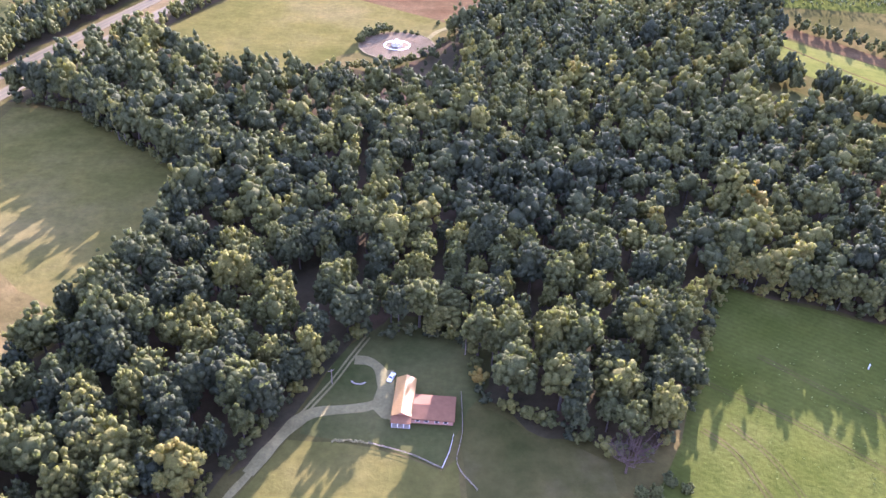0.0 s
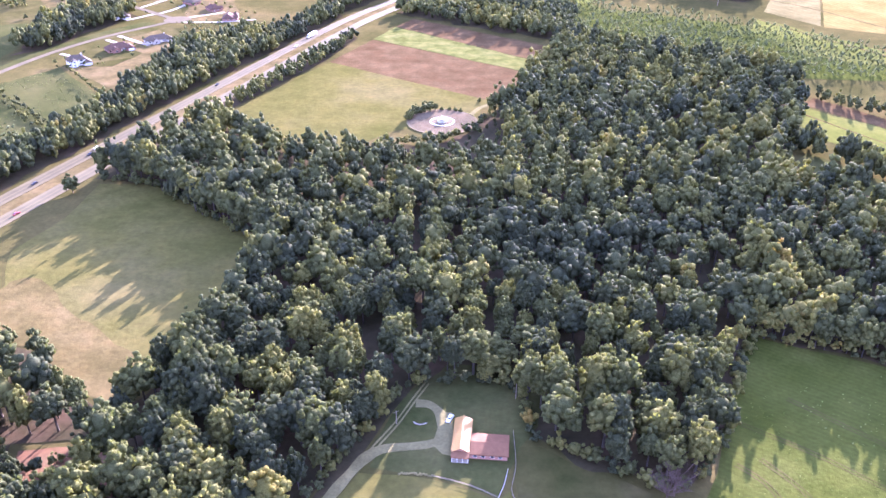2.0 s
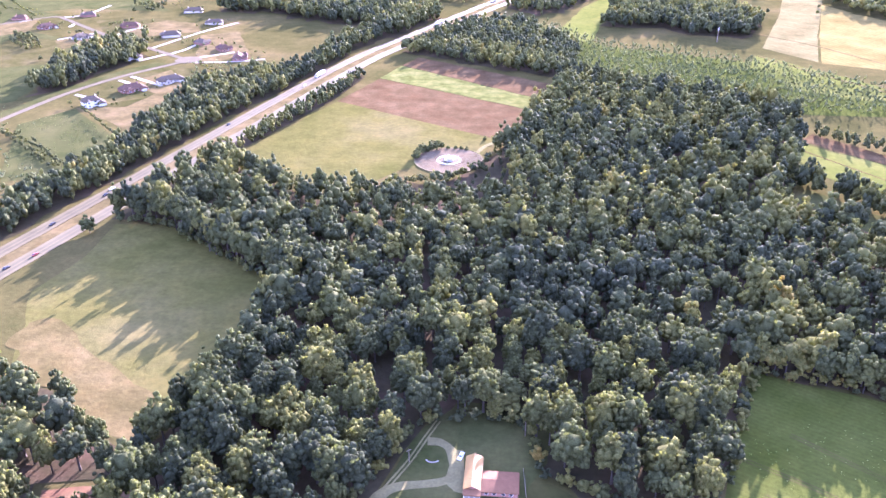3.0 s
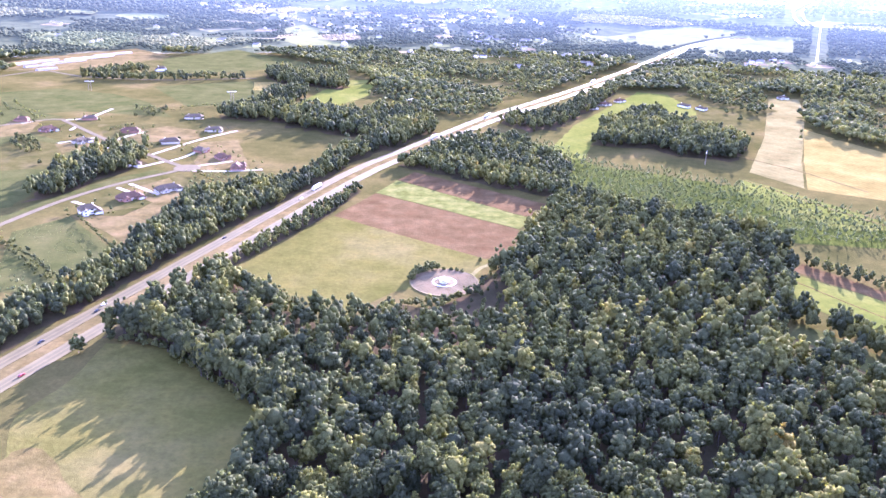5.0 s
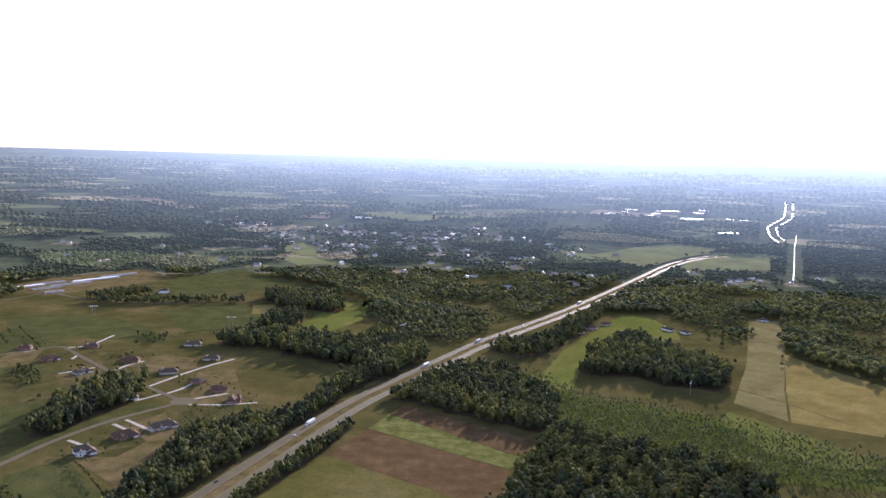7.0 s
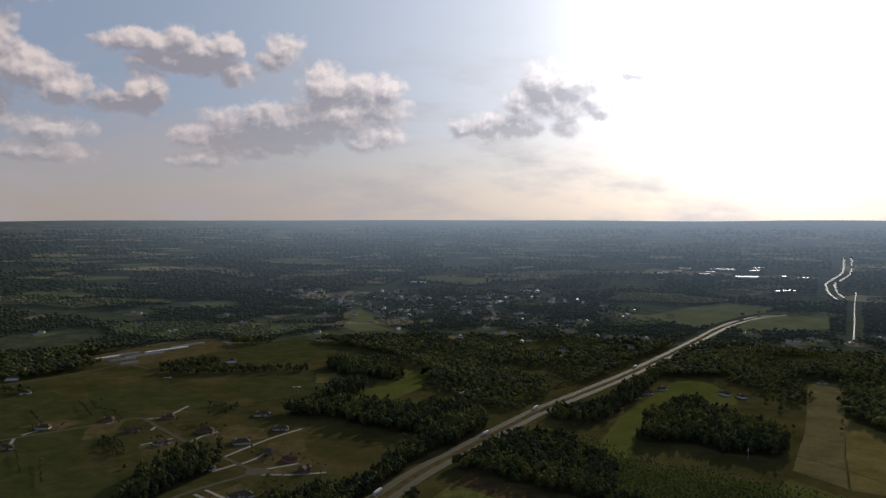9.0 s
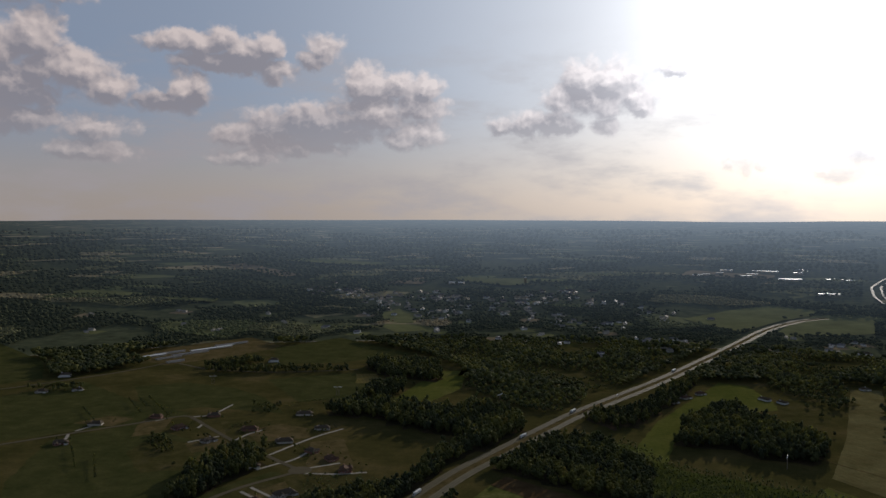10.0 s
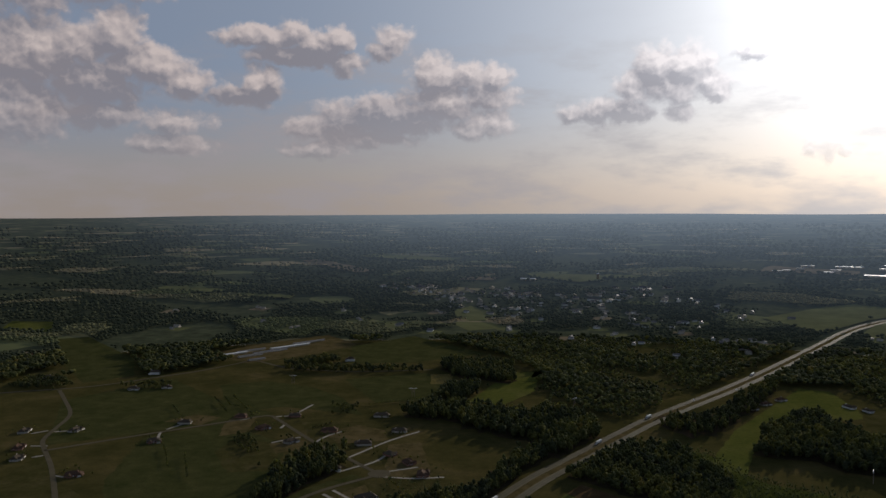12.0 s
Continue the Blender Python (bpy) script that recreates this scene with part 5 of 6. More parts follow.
# Round radio beacon site
def beacon():
    bm = bmesh.new()
    bmesh.ops.create_cone(bm, cap_ends=True, segments=72, radius1=25.2, radius2=24.6, depth=0.5, matrix=Matrix.Translation((0, 0, 0.25)))
    me = bpy.data.meshes.new("gravel_disc")
    bm.to_mesh(me)
    bm.free()
    me.materials.append(DISC_GRAVEL)
    site = empty("radio_beacon", "round gravel radio beacon site with a white building in its middle", "beacon")
    part("gravel_disc", me, site, "pinkish-grey gravel disc")
    for i in range(72):
        a = 2 * math.pi * i / 72
        v = [(math.cos(a + s) * r, math.sin(a + s) * r, z) for r, z in ((9.2, 0.52), (23.8, 0.52)) for s in (-0.012, 0.012)]
        v += [(x, y, z + 0.025) for x, y, z in v]
        part("radial_wire_mat", mesh_of("radial_wire_mat", v, [(4, 6, 7, 5), (0, 4, 5, 1), (2, 3, 7, 6), (0, 2, 6, 4), (1, 5, 7, 3)], SOIL), site)
    for r0, r1, z0, z1, name, mat in ((24.7, 25.3, 0.0, 0.62, "rim", GRAVEL), (7.7, 8.7, 0.4, 0.62, "inner_ring", WHITE)):
        bm = bmesh.new()
        n = 72
        vs = [bm.verts.new((math.cos(2 * math.pi * i / n) * r, math.sin(2 * math.pi * i / n) * r, z)) for i in range(n) for r, z in ((r0, z0), (r0, z1), (r1, z1), (r1, z0))]
        for i in range(n):
            for j in range(3):
                a, b = 4 * i + j, 4 * ((i + 1) % n) + j
                bm.faces.new((vs[a], vs[a + 1], vs[b + 1], vs[b]))
        bmesh.ops.recalc_face_normals(bm, faces=bm.faces[:])
        me = bpy.data.meshes.new(name)
        bm.to_mesh(me)
        bm.free()
        me.materials.append(mat)
        part(name, me, site, "white painted ring" if mat is WHITE else "pale concrete rim")
    bm = bmesh.new()
    bmesh.ops.create_cone(bm, cap_ends=True, segments=40, radius1=3.5, radius2=3.5, depth=2.0, matrix=Matrix.Translation((0, 0, 1.5)))
    me = bpy.data.meshes.new("building")
    bm.to_mesh(me)
    bm.free()
    me.materials.append(WHITE)
    part("building", me, site, "round white equipment building")
    bm = bmesh.new()
    bmesh.ops.create_cone(bm, cap_ends=True, segments=40, radius1=3.9, radius2=3.7, depth=0.3, matrix=Matrix.Translation((0, 0, 2.65)))
    me = bpy.data.meshes.new("roof")
    bm.to_mesh(me)
    bm.free()
    me.materials.append(SLAB)
    part("roof", me, site)
    bm = bmesh.new()
    bmesh.ops.create_cone(bm, cap_ends=True, segments=24, radius1=1.3, radius2=0.5, depth=2.2, matrix=Matrix.Translation((0, 0, 3.9)))
    me = bpy.data.meshes.new("antenna_cone")
    bm.to_mesh(me)
    bm.free()
    me.materials.append(WHITE)
    part("antenna_cone", me, site, "white cone antenna housing")
    boxes("door", [(-0.5, -3.62, 0.55, 0.5, -3.42, 2.4)], STEEL, site)
    site.matrix_basis = pose(DISC[0], DISC[1], 0.1) @ Matrix.Diagonal((1.08, 1.08, 1, 1))


DISC_GRAVEL = land("pink_gravel", [(0.3, (0.119, 0.095, 0.059)), (0.55, (0.156, 0.126, 0.079)), (0.8, (0.197, 0.161, 0.103))], 0.08, 0.6, sheen=0.0)
beacon()
ribbon("driveway", [(22, 622), (30, 640), (45, 655)], 4, GRAVEL, 0.2, "short gravel lane to the round site", "track", step=4, wobble=0.2)


def bush(x, y, k, label="low rounded green bush", group=""):
    """A bush of overlapping leafy lobes on short stems."""
    t = int(rng.integers(len(NEAR_T)))
    crown, trunk = BUSH[t]
    b = empty("bush", label, "bush", group)
    part("stem", trunk, b)
    part("crown", crown, b)
    b.matrix_basis = pose(x, y, -(6.0 if k < 0.5 else 3.5) * k, 0, 0, rng.uniform(0, 360)) @ Matrix.Diagonal((k, k, k, 1))


BUSH = []
for v, l, s, m in MID_T[:6]:
    n_leaf = int((m < 2).sum())
    corner = int(s[:n_leaf].sum())
    used = int(l[:corner].max()) + 1
    BUSH.append((fast_mesh("crown", v[:used], l[:corner], s[:n_leaf], [LEAF, LEAF], np.full(used, rng.uniform(0.25, 0.6)), m[:n_leaf]), fast_mesh("stem", v[used:], l[corner:] - used, s[n_leaf:], [BARK])))
for a in (58, 68, 79, 92, 104, 114, 124, 133, 142, 151, 160, 169, 178):
    bush(DISC[0] + 26 * math.cos(radians(a)), DISC[1] + 26 * math.sin(radians(a)), rng.uniform(0.45, 0.75) * (0.6 if a < 100 else 1.0), "dark green bush on the rim of the round site", "bushes round the beacon")
bush(23.5, 267.5, 0.16, "small sunlit yellowish bush at the house corner")
bush(30, 655, 0.36, "rounded dark green bush at the field corner")
for x, y, k in ((-227, 478, 1.05), (-470, 914, 0.5), (-565, 1043, 0.6), (-540, 1030, 0.6), (-552, 1036, 0.5), (-282, 902, 0.35), (-219, 898, 0.4), (-231, 829, 0.4), (-213, 849, 0.4), (-205, 879, 0.4), (-257, 854, 0.4),
                (-466, 1189, 0.6), (-450, 1200, 0.6), (-440, 1190, 0.6), (453, 1285, 0.8), (450, 1345, 0.7), (521, 1215, 0.5), (-120, 560, 0.4), (585, 1150, 0.6), (-240, 1440, 0.6)):
    bush(x, y, k, "single green tree standing in the open", "field trees")


def dead_tree(x, y):
    t = empty("dead_tree", "bare reddish-grey dead tree at the wood's corner", "tree")

    def limb(name, a, b, r0, r1, parent):
        d = b - a
        bm = bmesh.new()
        bmesh.ops.create_cone(bm, cap_ends=True, segments=6, radius1=r0, radius2=r1, depth=d.length, matrix=Matrix.Translation((a + b) / 2) @ d.to_track_quat("Z", "Y").to_matrix().to_4x4())
        me = bpy.data.meshes.new(name)
        bm.to_mesh(me)
        bm.free()
        me.materials.append(DEAD)
        return part(name, me, parent)

    trunk = limb("trunk", Vector((0, 0, -0.2)), Vector((0, 0, 5)), 0.26, 0.16, t)
    for i in range(13):
        a = i * 2.4
        base = Vector((0, 0, 2.5 + 0.2 * i))
        tip = base + Vector((math.cos(a) * rng.uniform(2.5, 4.5), math.sin(a) * rng.uniform(2.5, 4.5), rng.uniform(3, 6)))
        arm = limb("limb", base, tip, 0.10, 0.04, t)
        for j in range(11):
            p = base.lerp(tip, rng.uniform(0.4, 1.0))
            q = p + Vector((rng.uniform(-1.6, 1.6), rng.uniform(-1.6, 1.6), rng.uniform(0.4, 2.2)))
            limb("twig", p, q, 0.04, 0.015, arm)
    t.matrix_basis = pose(x, y, 0, 0, 0, 0) @ Matrix.Diagonal((1.75, 1.75, 1.25, 1))


for x, y, k in ((103, 232, 0.49), (98, 228, 0.46), (108, 229, 0.44), (93, 227, 0.46)):
    bush(x, y, k, "leafy green bush beside the dead trees", "bushes at the wood's corner")
dead_tree(94, 241)
dead_tree(90, 236)

patch("scrubland", SCRUB, WEEDY, 0.07, "rough grass between young scrub", "grass", 20, 2)

# Wheel tracks in the pasture
for line in ([(123, 281), (153, 260), (177, 238), (210, 205)], [(152, 293), (187, 261), (230, 225)], [(120, 255), (128, 246), (133, 230), (140, 205)], [(130, 258), (140, 243), (146, 222)]):
    for off in (-0.9, 0.9):
        ribbon("wheel_track", shifted(line, off), 0.7, ROUGH, 0.14, "worn wheel track in the grass", "track", step=4, wobble=0.5, thick=0.03)

boxes_post = empty("marker_post", "white marker post standing in the pasture", "post")
boxes("post_shaft", [(-0.15, -0.15, 0, 0.15, 0.15, 2.4)], WHITE, boxes_post)
boxes("post_cap", [(-0.2, -0.2, 2.4, 0.2, 0.2, 2.55)], WHITE, boxes_post)
boxes_post.matrix_basis = pose(192, 287, 0)

# weeds in the rough pasture
PASTURE = [(150, 330), (230, 300), (330, 265), (300, 150), (80, 170), (96, 226), (112, 250), (124, 280)]
xy = scatter(PASTURE, 4.6, 0.8)
xy = xy[np.array([noise.noise((x * 0.03, y * 0.03, 2.0)) + 0.4 * noise.noise((x * 0.15, y * 0.15, 2.0)) for x, y in xy]) > 0.02]
grow("weeds", xy, rng.uniform(0.02, 0.06, len(xy)), WIDE_T, "tufts of tall weeds in the rough pasture", "weeds", SCRUB_LEAF)

for poly in ([(-383, 690), (-352, 736), (-268, 642), (-285, 575), (-330, 560)], [(-480, 520), (-400, 560), (-395, 690), (-430, 760), (-485, 640)], [(-300, 905), (-180, 900), (-215, 815), (-270, 830)]):
    xy = scatter(poly, 4.0, 0.8)
    xy = xy[np.array([noise.noise((x * 0.04, y * 0.04, 5.0)) + 0.5 * noise.noise((x * 0.2, y * 0.2, 5.0)) for x, y in xy]) > -0.05]
    grow("weeds", without(xy, lines=[(STREETS[0], 8)]), rng.uniform(0.03, 0.09, len(without(xy, lines=[(STREETS[0], 8)]))), WIDE_T, "tufts of weeds on a rough lot", "weeds", SCRUB_LEAF, sink=3.0)

# Homes of the estate
def home(x, y, heading, w, d, wall_mat, roof_mat, label, two=False, wing=True):
    """A hipped house with a gabled front wing and a garage; its front faces local -y."""
    h = empty("house", label, "house", "houses of the rural estate")
    up = 5.4 if two else 3.2
    part("wall", mesh_of("wall", *box(-w / 2, -d / 2, 0, w / 2, d / 2, up), wall_mat), h)
    r = gable("roof", d, w, up, d * 0.32, 0.5, roof_mat, h, hip=d * 0.42)
    r.matrix_basis = pose(0, 0, 0, 0, 0, 90)
    if wing:
        g = walls("front_gable", w * 0.3, 5, up, w * 0.1, wall_mat, h)
        g.matrix_basis = pose(-w * 0.2, -d / 2 - 1.4, 0)
        g = gable("gable_roof", w * 0.3, 8, up, w * 0.1, 0.4, roof_mat, h)
        g.matrix_basis = pose(-w * 0.2, -d / 2 - 0.2, 0.02)
        part("garage", mesh_of("garage", *box(w * 0.28, -d / 2 - 3.5, 0, w * 0.28 + 7.5, d / 2 - 2, 2.9), wall_mat), h)
        g = gable("garage_roof", 7.5, d + 1.5, 2.9, 2.2, 0.45, roof_mat, h, hip=2.5)
        g.matrix_basis = pose(w * 0.28 + 3.75, -2.75, 0)
        boxes("garage_door", [(w * 0.28 + 1.2, -d / 2 - 3.58, 0.02, w * 0.28 + 6.3, -d / 2 - 3.5, 2.3)], WHITE, h, "white garage door")
    boxes("door", [(w * 0.06 - 0.5, -d / 2 - 0.08, 0.1, w * 0.06 + 0.5, -d / 2, 2.2)], WHITE, h)
    for lv in range(2 if two else 1):
        for i, fx in enumerate((-0.42, -0.2, 0.16, 0.24)):
            if wing and fx == -0.2:
                window(h, w * fx, -d / 2 - 3.9, 1.0 + 2.7 * lv, 1.6, 1.3, "y", -1)
            else:
                window(h, w * fx, -d / 2, 1.0 + 2.7 * lv, 1.3, 1.3, "y", -1)
        for fy in (-0.2, 0.2):
            window(h, -w / 2, d * fy, 1.0 + 2.7 * lv, 1.3, 1.3, "x", -1)
    boxes("chimney", [(w * 0.3, 0.2, up, w * 0.3 + 0.9, 1.1, up + d * 0.36)], wall_mat, h)
    h.matrix_basis = pose(x, y, 0, 0, 0, heading)
    return h


HOMES = [
    (-341, 748, 35, 16, 11, WHITE, GREY_ROOF, "white two-storey house with a grey roof beside red clay", True),
    (-321, 796, 40, 22, 13, BRICK, BROWN_ROOF, "large brick house with a brown hipped roof", False),
    (-293, 828, 40, 24, 12, SIDING, GREY_ROOF, "beige house with a wide grey hipped roof", False),
    (-368, 921, 20, 15, 10, WHITE, GREY_ROOF, "white house under a row of tall trees", True),
    (-360, 1034, 200, 22, 13, SIDING, GREY_ROOF, "beige house with a grey roof at the long drive", False),
    (-308, 992, 150, 15, 11, BRICK, GREY_ROOF, "brick house with a grey roof near the turning circle", False),
    (-274, 962, 130, 17, 11, BRICK, BROWN_ROOF, "brick house with a brown roof near the turning circle", False),
    (-245, 921, 100, 19, 12, BRICK, BROWN_ROOF, "dark brick house with a brown hipped roof", False),
    (-325, 1108, 190, 20, 11, SIDING, GREY_ROOF, "pale blue-grey house beside the wood", False),
    (-378, 1188, 190, 24, 12, SIDING, GREY_ROOF, "long beige farmhouse with outbuildings", False),
    (-433, 1088, 190, 23, 12, BRICK, BROWN_ROOF, "brick house with a curved pale drive", False),
    (-519, 1160, 200, 16, 11, BRICK, GREY_ROOF, "small brick house with a grey roof", False),
    (-472, 1022, 60, 17, 11, SIDING, GREY_ROOF, "beige house behind a short drive", False),
    (-544, 1082, 50, 20, 12, BRICK, BROWN_ROOF, "brick house among garden trees", False),
    (-606, 1138, 190, 15, 11, BRICK, BROWN_ROOF, "brick house with a wide pale drive", False),
    (-679, 1086, 190, 18, 11, SIDING, GREY_ROOF, "beige house beside the estate street", False),
    (-674, 984, 30, 17, 11, BRICK, GREY_ROOF, "brick house with a straight white drive", False),
    (-828, 1012, 90, 18, 11, SIDING, GREY_ROOF, "beige house at the street corner", False),
    (-693, 830, 30, 19, 11, BRICK, BROWN_ROOF, "brick house at the estate's near end", False),
    (-903, 990, 110, 18, 11, SIDING, GREY_ROOF, "beige house of the older street", False),
    (-850, 915, 110, 18, 11, BRICK, BROWN_ROOF, "brick house of the older street", False),
    (-815, 871, 110, 17, 11, SIDING, GREY_ROOF, "beige house of the older street", False),
    (-942, 1416, 200, 20, 12, WHITE, GREY_ROOF, "white farmhouse among trees", True),
    (-1141, 1338, 20, 24, 12, WHITE, GREY_ROOF, "white roofed farm building", False),
    (-905, 1282, 20, 18, 11, SIDING, GREY_ROOF, "beige house under farm trees beside the lane", False),
    (-850, 1306, 30, 15, 10, WHITE, GREY_ROOF, "small white house under farm trees", False),
    (-1390, 1560, 15, 20, 11, WHITE, BROWN_ROOF, "white farm building beside a clay yard", False),
    (-584, 1630, 200, 18, 12, WHITE, GREY_ROOF, "white house standing alone in a field", True),
    (228, 1353, 40, 14, 9, SIDING, GREY_ROOF, "small beige house beside the highway trees", False),
    (256, 1392, 40, 15, 9, SIDING, BROWN_ROOF, "small beige house beside the highway trees", False),
    (288, 1428, 40, 14, 9, SIDING, BROWN_ROOF, "small beige house beside the highway trees", False),
    (394, 1396, 120, 20, 10, WHITE, GREY_ROOF, "white barn at the green pasture's head", False),
    (418, 1374, 120, 14, 9, WHITE, GREY_ROOF, "small white barn at the pasture's head", False),
    (601, 1508, 10, 12, 9, WHITE, GREY_ROOF, "small white shed at the stubble field's head", False),
    (679, 1868, 0, 22, 12, WHITE, GREY_ROOF, "white farm building in the far woods", False),
    (757, 1912, 0, 28, 12, WHITE, GREY_ROOF, "long white farm building in the far woods", False),
]
for x, y, hd, w, d, wm, rm, lab, two in HOMES:
    home(x, y, hd, w, d, wm, rm, lab, two)
DRIVES = [[(-371, 781), (-350, 768), (-332, 754)], [(-347, 832), (-306, 800)], [(-340, 847), (-296, 812)], [(-357, 911), (-334, 945)], [(-363, 971), (-329, 1058), (-296, 1115)], [(-334, 938), (-320, 966), (-313, 1000)],
          [(-300, 921), (-280, 936), (-258, 952)], [(-302, 905), (-252, 908), (-215, 920)], [(-435, 1031), (-428, 1066), (-413, 1093)], [(-554, 1151), (-529, 1169), (-521, 1239)], [(-516, 1089), (-518, 1111)],
          [(-498, 1015), (-466, 1050)], [(-447, 976), (-421, 1005)], [(-600, 1120), (-590, 1135)], [(-690, 1030), (-672, 990)], [(-690, 1048), (-682, 1078)], [(-860, 1000), (-838, 1010)], [(-885, 985), (-870, 1005)],
          [(-840, 930), (-815, 935)], [(-800, 885), (-790, 895)], [(-720, 825), (-700, 822)]]
for s in DRIVES:
    ribbon("driveway", s, 4.2, SLAB, 0.22, "pale concrete house drive", "driveway", step=6, wobble=0.05)
for s in ([(-700, 1258), (-660, 1200)], [(-660, 1200), (-610, 1190)], [(-480, 1225), (-415, 1235)], [(-330, 1320), (-420, 1250)], [(-760, 1180), (-690, 1100)], [(-712, 1244), (-645, 1157)], [(-688, 1268), (-591, 1146)], [(-282, 892), (-232, 832)], [(-640, 960), (-585, 880)], [(-590, 930), (-540, 850)], [(-420, 640), (-330, 560)], [(-345, 735), (-280, 655)]):
    xy = np.array([(p.x, p.y) for p in spline(s, 4.5)])
    grow("hedge", xy + rng.uniform(-0.8, 0.8, xy.shape), rng.uniform(0.24, 0.42, len(xy)), SLIM_T, "dark low hedge between plots", "hedge")
for area, gap, least, most in (([(-570, 1030), (-540, 1040), (-495, 972), (-505, 955), (-540, 985)], 8, 0.3, 0.6), ([(-378, 672), (-347, 648), (-306, 604), (-292, 590), (-300, 582), (-352, 634), (-384, 660)], 5, 0.2, 0.5),
                               ([(-256, 840), (-231, 879), (-186, 892), (-183, 838), (-219, 796), (-243, 808)], 8.5, 0.12, 0.4), ([(-492, 1252), (-460, 1213), (-430, 1200), (-436, 1250)], 9, 0.35, 0.65),
                               ([(-470, 1090), (-458, 1116), (-448, 1138), (-443, 1134), (-454, 1108), (-464, 1088)], 5, 0.2, 0.36)):
    xy = without(scatter(area, gap), lines=[(s, 5) for s in DRIVES] + [(s, 8) for s in STREETS])
    xy = xy[np.array([min(math.hypot(px - h[0], py - h[1]) for h in HOMES) > 14 for px, py in xy])]
    grow("bushes", xy, rng.uniform(least, most, len(xy)), FAR_T, "clump of dark green bushes on a rough lot", "bushes", sink=2.5)
# garden shrubs by the houses
xy = np.concatenate([np.array([(x, y)]) + rng.uniform(-26, 26, (13, 2)) for x, y, *_ in HOMES[:27]])
xy = without(xy, lines=[(s, 4) for s in DRIVES] + [(s, 7) for s in STREETS])
far_enough = np.array([min(math.hypot(px - h[0], py - h[1]) for h in HOMES) > 11 for px, py in xy])
xy = xy[far_enough]
grow("shrubs", xy, rng.uniform(0.10, 0.42, len(xy)), FAR_T, "garden shrubs and young trees round the houses", "shrubs")
for n, (pts, mat, lab) in enumerate((([(-560, 700), (-420, 760), (-430, 880), (-470, 1010), (-620, 1100), (-700, 1000), (-640, 820)], LAWN, "rough green pasture behind the houses"),
                      ([(-480, 1010), (-440, 900), (-500, 880), (-560, 960), (-560, 1030)], ROUGH, "brownish mown lot behind the tree row"),
                      ([(-440, 1035), (-380, 990), (-330, 1060), (-310, 1115), (-400, 1150), (-500, 1130)], ROUGH, "brownish lawn between the houses"),
                      ([(-300, 1000), (-240, 965), (-270, 930), (-295, 935), (-320, 975)], ROUGH, "brownish ground beside new houses"),
                      ([(-360, 850), (-345, 740), (-262, 790), (-265, 850), (-300, 890), (-312, 888)], ROUGH, "brownish lawns along the street"),
                      ([(-980, 1180), (-820, 940), (-720, 1020), (-560, 1170), (-700, 1240), (-880, 1380)], LAWN, "dull green pasture inside the streets"),
                      ([(-800, 900), (-700, 810), (-560, 720), (-640, 640), (-760, 740)], ROUGH, "rough plots along the near street"))):
    patch("field", pts, mat, 0.04 + 0.006 * n, lab, wobble=2.5)
patch("verge", [(-478, 480), (-430, 620), (-405, 719), (-386, 785), (-356, 850), (-318, 902), (-335, 905), (-385, 830), (-412, 740), (-440, 640), (-490, 490)], LAWN, 0.09, "mown green street verge", "verge")

# Storage park
def shed(x, y, heading, w, length, high, wall_mat, roof_mat, label, group, z=0.0):
    s = empty("shed", label, "shed", group)
    walls("wall", w, length, high, w * 0.09, wall_mat, s)
    gable("roof", w, length, high, w * 0.09, 0.4, roof_mat, s)
    for i in range(5):
        y0 = -length / 2 + (i + 0.3) * length / 5
        boxes("roller_door", [(-w / 2 - 0.06, y0, 0.1, -w / 2, y0 + length / 9, high * 0.8)], STEEL, s)
    s.matrix_basis = pose(x, y, z, 0, 0, heading)


for i, (x, y, n) in enumerate(((-880, 1655, 60), (-862, 1700, 75), (-835, 1640, 60), (-812, 1700, 90), (-790, 1770, 110), (-768, 1840, 90), (-800, 1600, 40))):
    shed(x, y, -35, 10, n, 3.2, SIDING, SHED_ROOF if i % 4 else WHITE, "long low grey-roofed storage shed on the gravel yard", "storage sheds")
for x, y, hd, w, n in ((663, 3437, 80, 14, 40), (700, 3450, 70, 16, 30), (798, 3533, 80, 16, 50), (951, 3492, 75, 22, 90), (915, 3500, 75, 16, 40), (837, 3400, 80, 16, 60), (990, 3311, 75, 30, 85), (1090, 3500, 70, 16, 50),
                      (1060, 3440, 70, 16, 40), (1134, 3295, 60, 14, 30), (1186, 3264, 60, 14, 40), (1015, 3008, 85, 18, 40), (1052, 3004, 80, 16, 30), (-312, 3217, 80, 20, 62), (760, 3480, 60, 14, 30), (880, 3440, 60, 14, 40)):
    shed(x - 25, y - 125, hd, w, n, 6, SIDING, WHITE, "broad white-roofed store building far off", "far stores", float(height(x - 25, y - 125)) + 4)


def silo(x, y):
    s = empty("silo", "tall pale farm silo with a domed cap", "silo")
    n = 20
    ring = [(math.cos(2 * math.pi * i / n) * 5, math.sin(2 * math.pi * i / n) * 5) for i in range(n)]
    part("shaft", mesh_of("shaft", [(a, b, z) for z in (-4, 24) for a, b in ring], [(i, (i + 1) % n, n + (i + 1) % n, n + i) for i in range(n)], SLAB, True), s)
    cap = [(a * k, b * k, z) for z, k in ((24.0, 1.0), (26.5, 0.8), (28, 0.4), (28.4, 0.02)) for a, b in ring]
    part("cap", mesh_of("cap", cap, [(j * n + i, j * n + (i + 1) % n, (j + 1) * n + (i + 1) % n, (j + 1) * n + i) for j in range(3) for i in range(n)], STEEL, True), s)
    s.matrix_basis = pose(x, y, float(height(x, y)))


silo(-65, 3142)


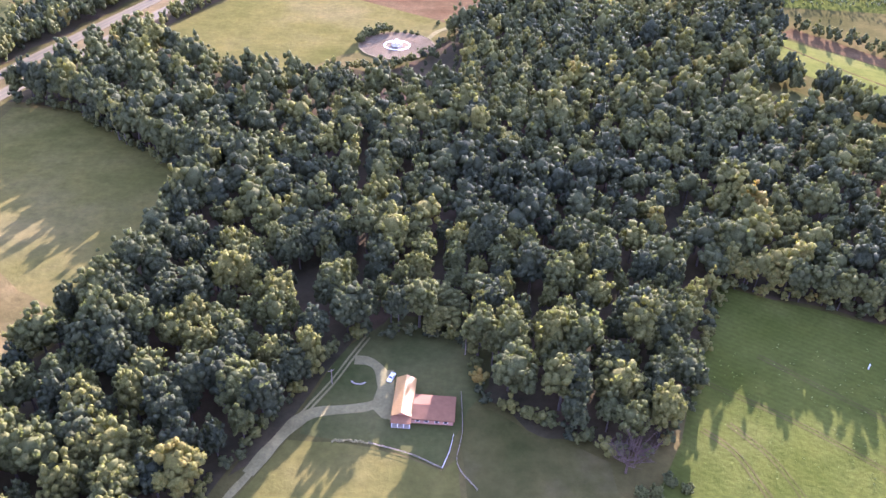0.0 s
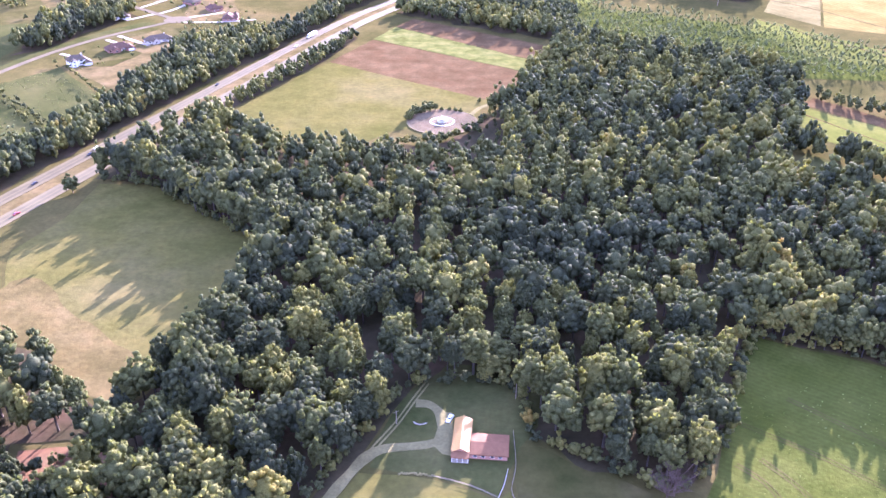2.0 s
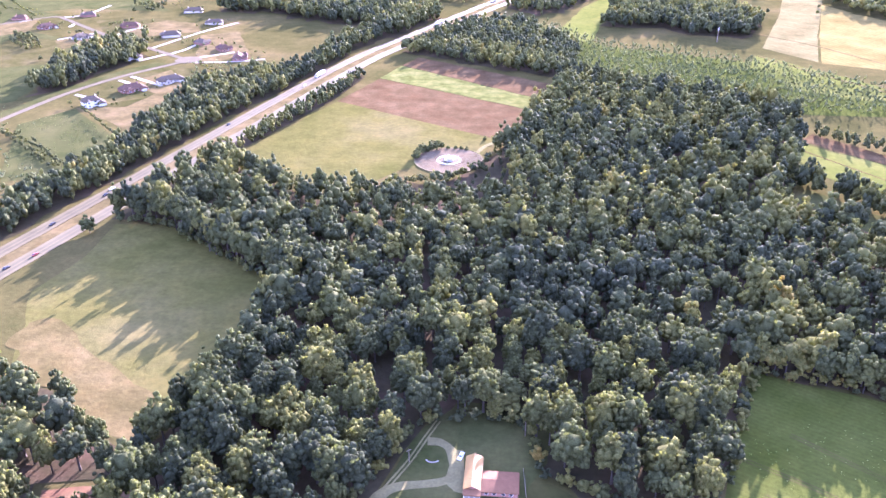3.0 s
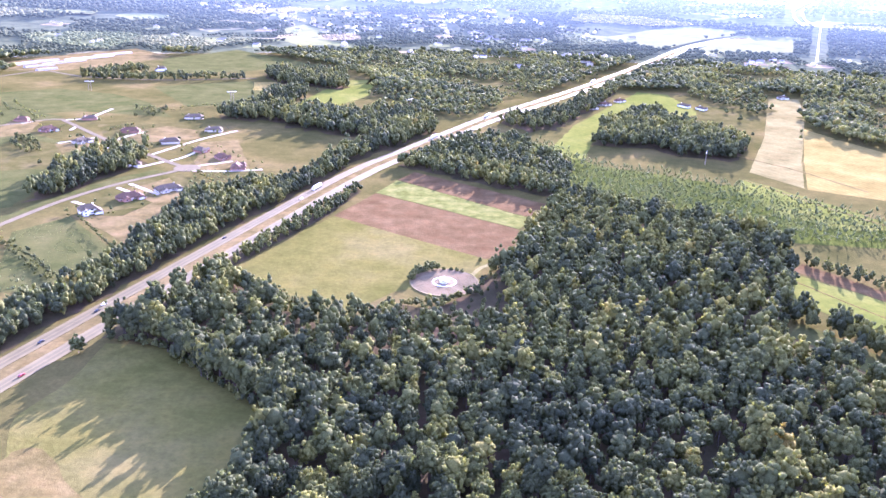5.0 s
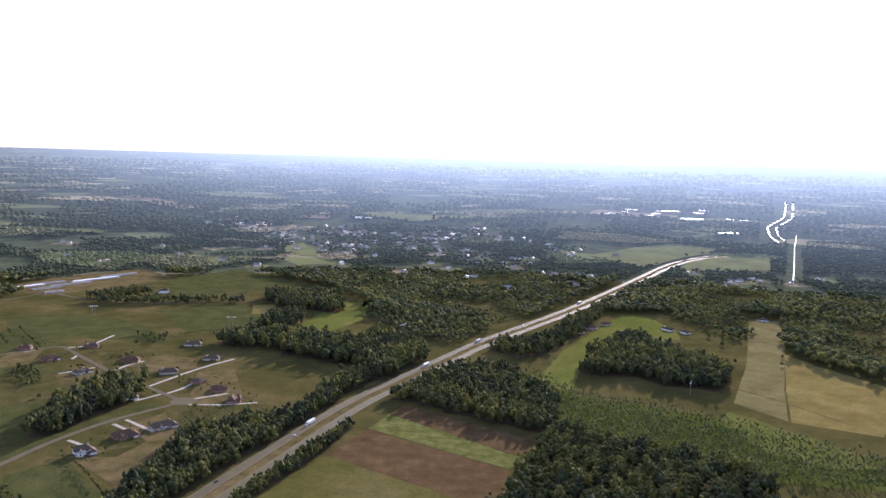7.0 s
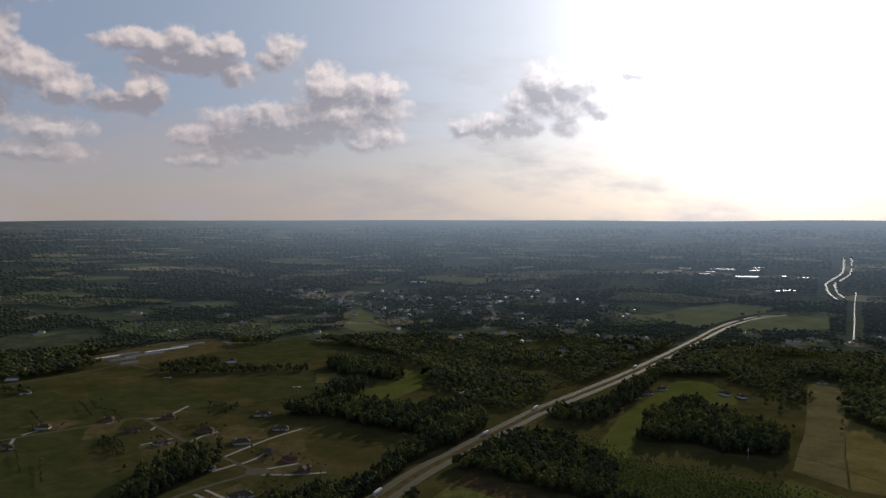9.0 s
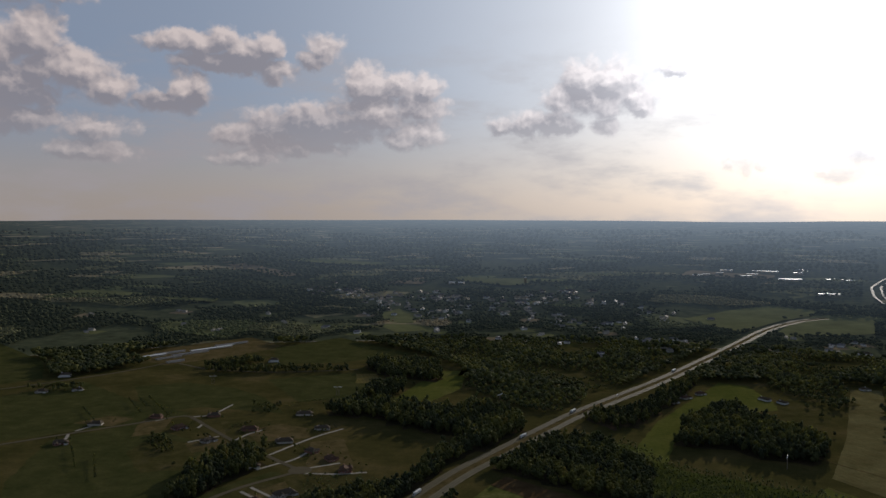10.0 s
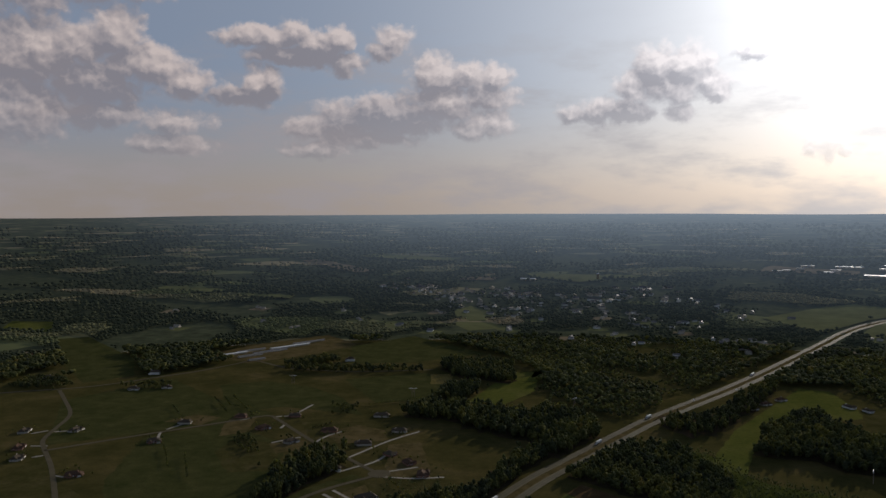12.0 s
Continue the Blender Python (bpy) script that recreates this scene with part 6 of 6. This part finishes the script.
# Far town
def far_home(x, y, heading, k, mats):
    h = empty("far_house", "small pale house among the far woods", "house", "houses of the far town")
    part("wall", FAR_PARTS[mats][0], h)
    part("roof", FAR_PARTS[mats][1], h)
    h.matrix_basis = pose(x, y, float(height(x, y)), 0, 0, heading) @ Matrix.Diagonal((k, k, k, 1))


FAR_PARTS = []
holder = empty("far_house", "small pale house among the far woods", "house", "houses of the far town")
for wm, rm in ((WHITE, SHED_ROOF), (SIDING, SLAB), (SIDING, SHED_ROOF)):
    a = walls("wall", 11, 17, 5, 3, wm, holder)
    b = gable("roof", 11, 17, 5, 3, 0.5, rm, holder)
    FAR_PARTS.append((a.data, b.data))
for o in list(holder.children)[2:]:
    bpy.data.objects.remove(o)
holder.matrix_basis = pose(-640, 2770, float(height(-640, 2770)))
for i in range(230):
    cx, cy = TOWN[int(rng.integers(len(TOWN)))] if i > 40 else TOWN[6 + int(rng.integers(4))]
    x, y = cx + rng.normal(0, 55), cy + rng.normal(0, 55)
    far_home(x, y, rng.uniform(0, 180), rng.uniform(0.8, 1.2) * (1.2 if y > 2700 else 1.0), int(rng.integers(3)))
for x, y in FAR_LOTS:
    for i in range(2):
        far_home(x + rng.uniform(-14, 14), y + 22 * i + rng.uniform(-8, 8), rng.uniform(0, 180), rng.uniform(0.7, 1.0), int(rng.integers(3)))
for x, y in FAR_LOTS:
    patch("garden", [(x - 26, y - 32), (x + 30, y - 30), (x + 34, y + 22), (x - 24, y + 30)], (FAR_TAN if rng.random() < 0.5 else FAR_GREEN) if math.hypot(x, y) > 1990 else LAWN, 0.3 + 0.01 * float(rng.random()), "mown garden plot among far woods", "garden", wobble=4)
for pts, tan in (([(-1680, 2560), (-1420, 2575), (-1400, 2640), (-1650, 2630)], 0), ([(-1340, 2540), (-1120, 2548), (-1125, 2600), (-1330, 2590)], 0), ([(-1389, 3300), (-1055, 3110), (-1000, 3180), (-1330, 3360)], 1),
                 ([(-1180, 3480), (-740, 3440), (-700, 3540), (-1120, 3570)], 0), ([(-750, 2165), (-480, 2180), (-460, 2235), (-700, 2228)], 0), ([(-377, 3234), (-71, 3230), (-35, 3107), (-134, 3073), (-297, 3142)], 0),
                 ([(-240, 3160), (90, 3175), (120, 3240), (-190, 3232)], 0), ([(560, 3330), (900, 3230), (940, 3300), (640, 3440)], 1), ([(180, 3300), (420, 3310), (430, 3370), (200, 3380)], 0), ([(-620, 3050), (-470, 3060), (-450, 3130), (-600, 3120)], 1)):
    patch("field", pts, FAR_TAN if tan else FAR_GREEN, 5.5 if math.hypot(*pts[0]) > 2650 else 0.8, "far pale field between hazy woods", wobble=9, step=40)
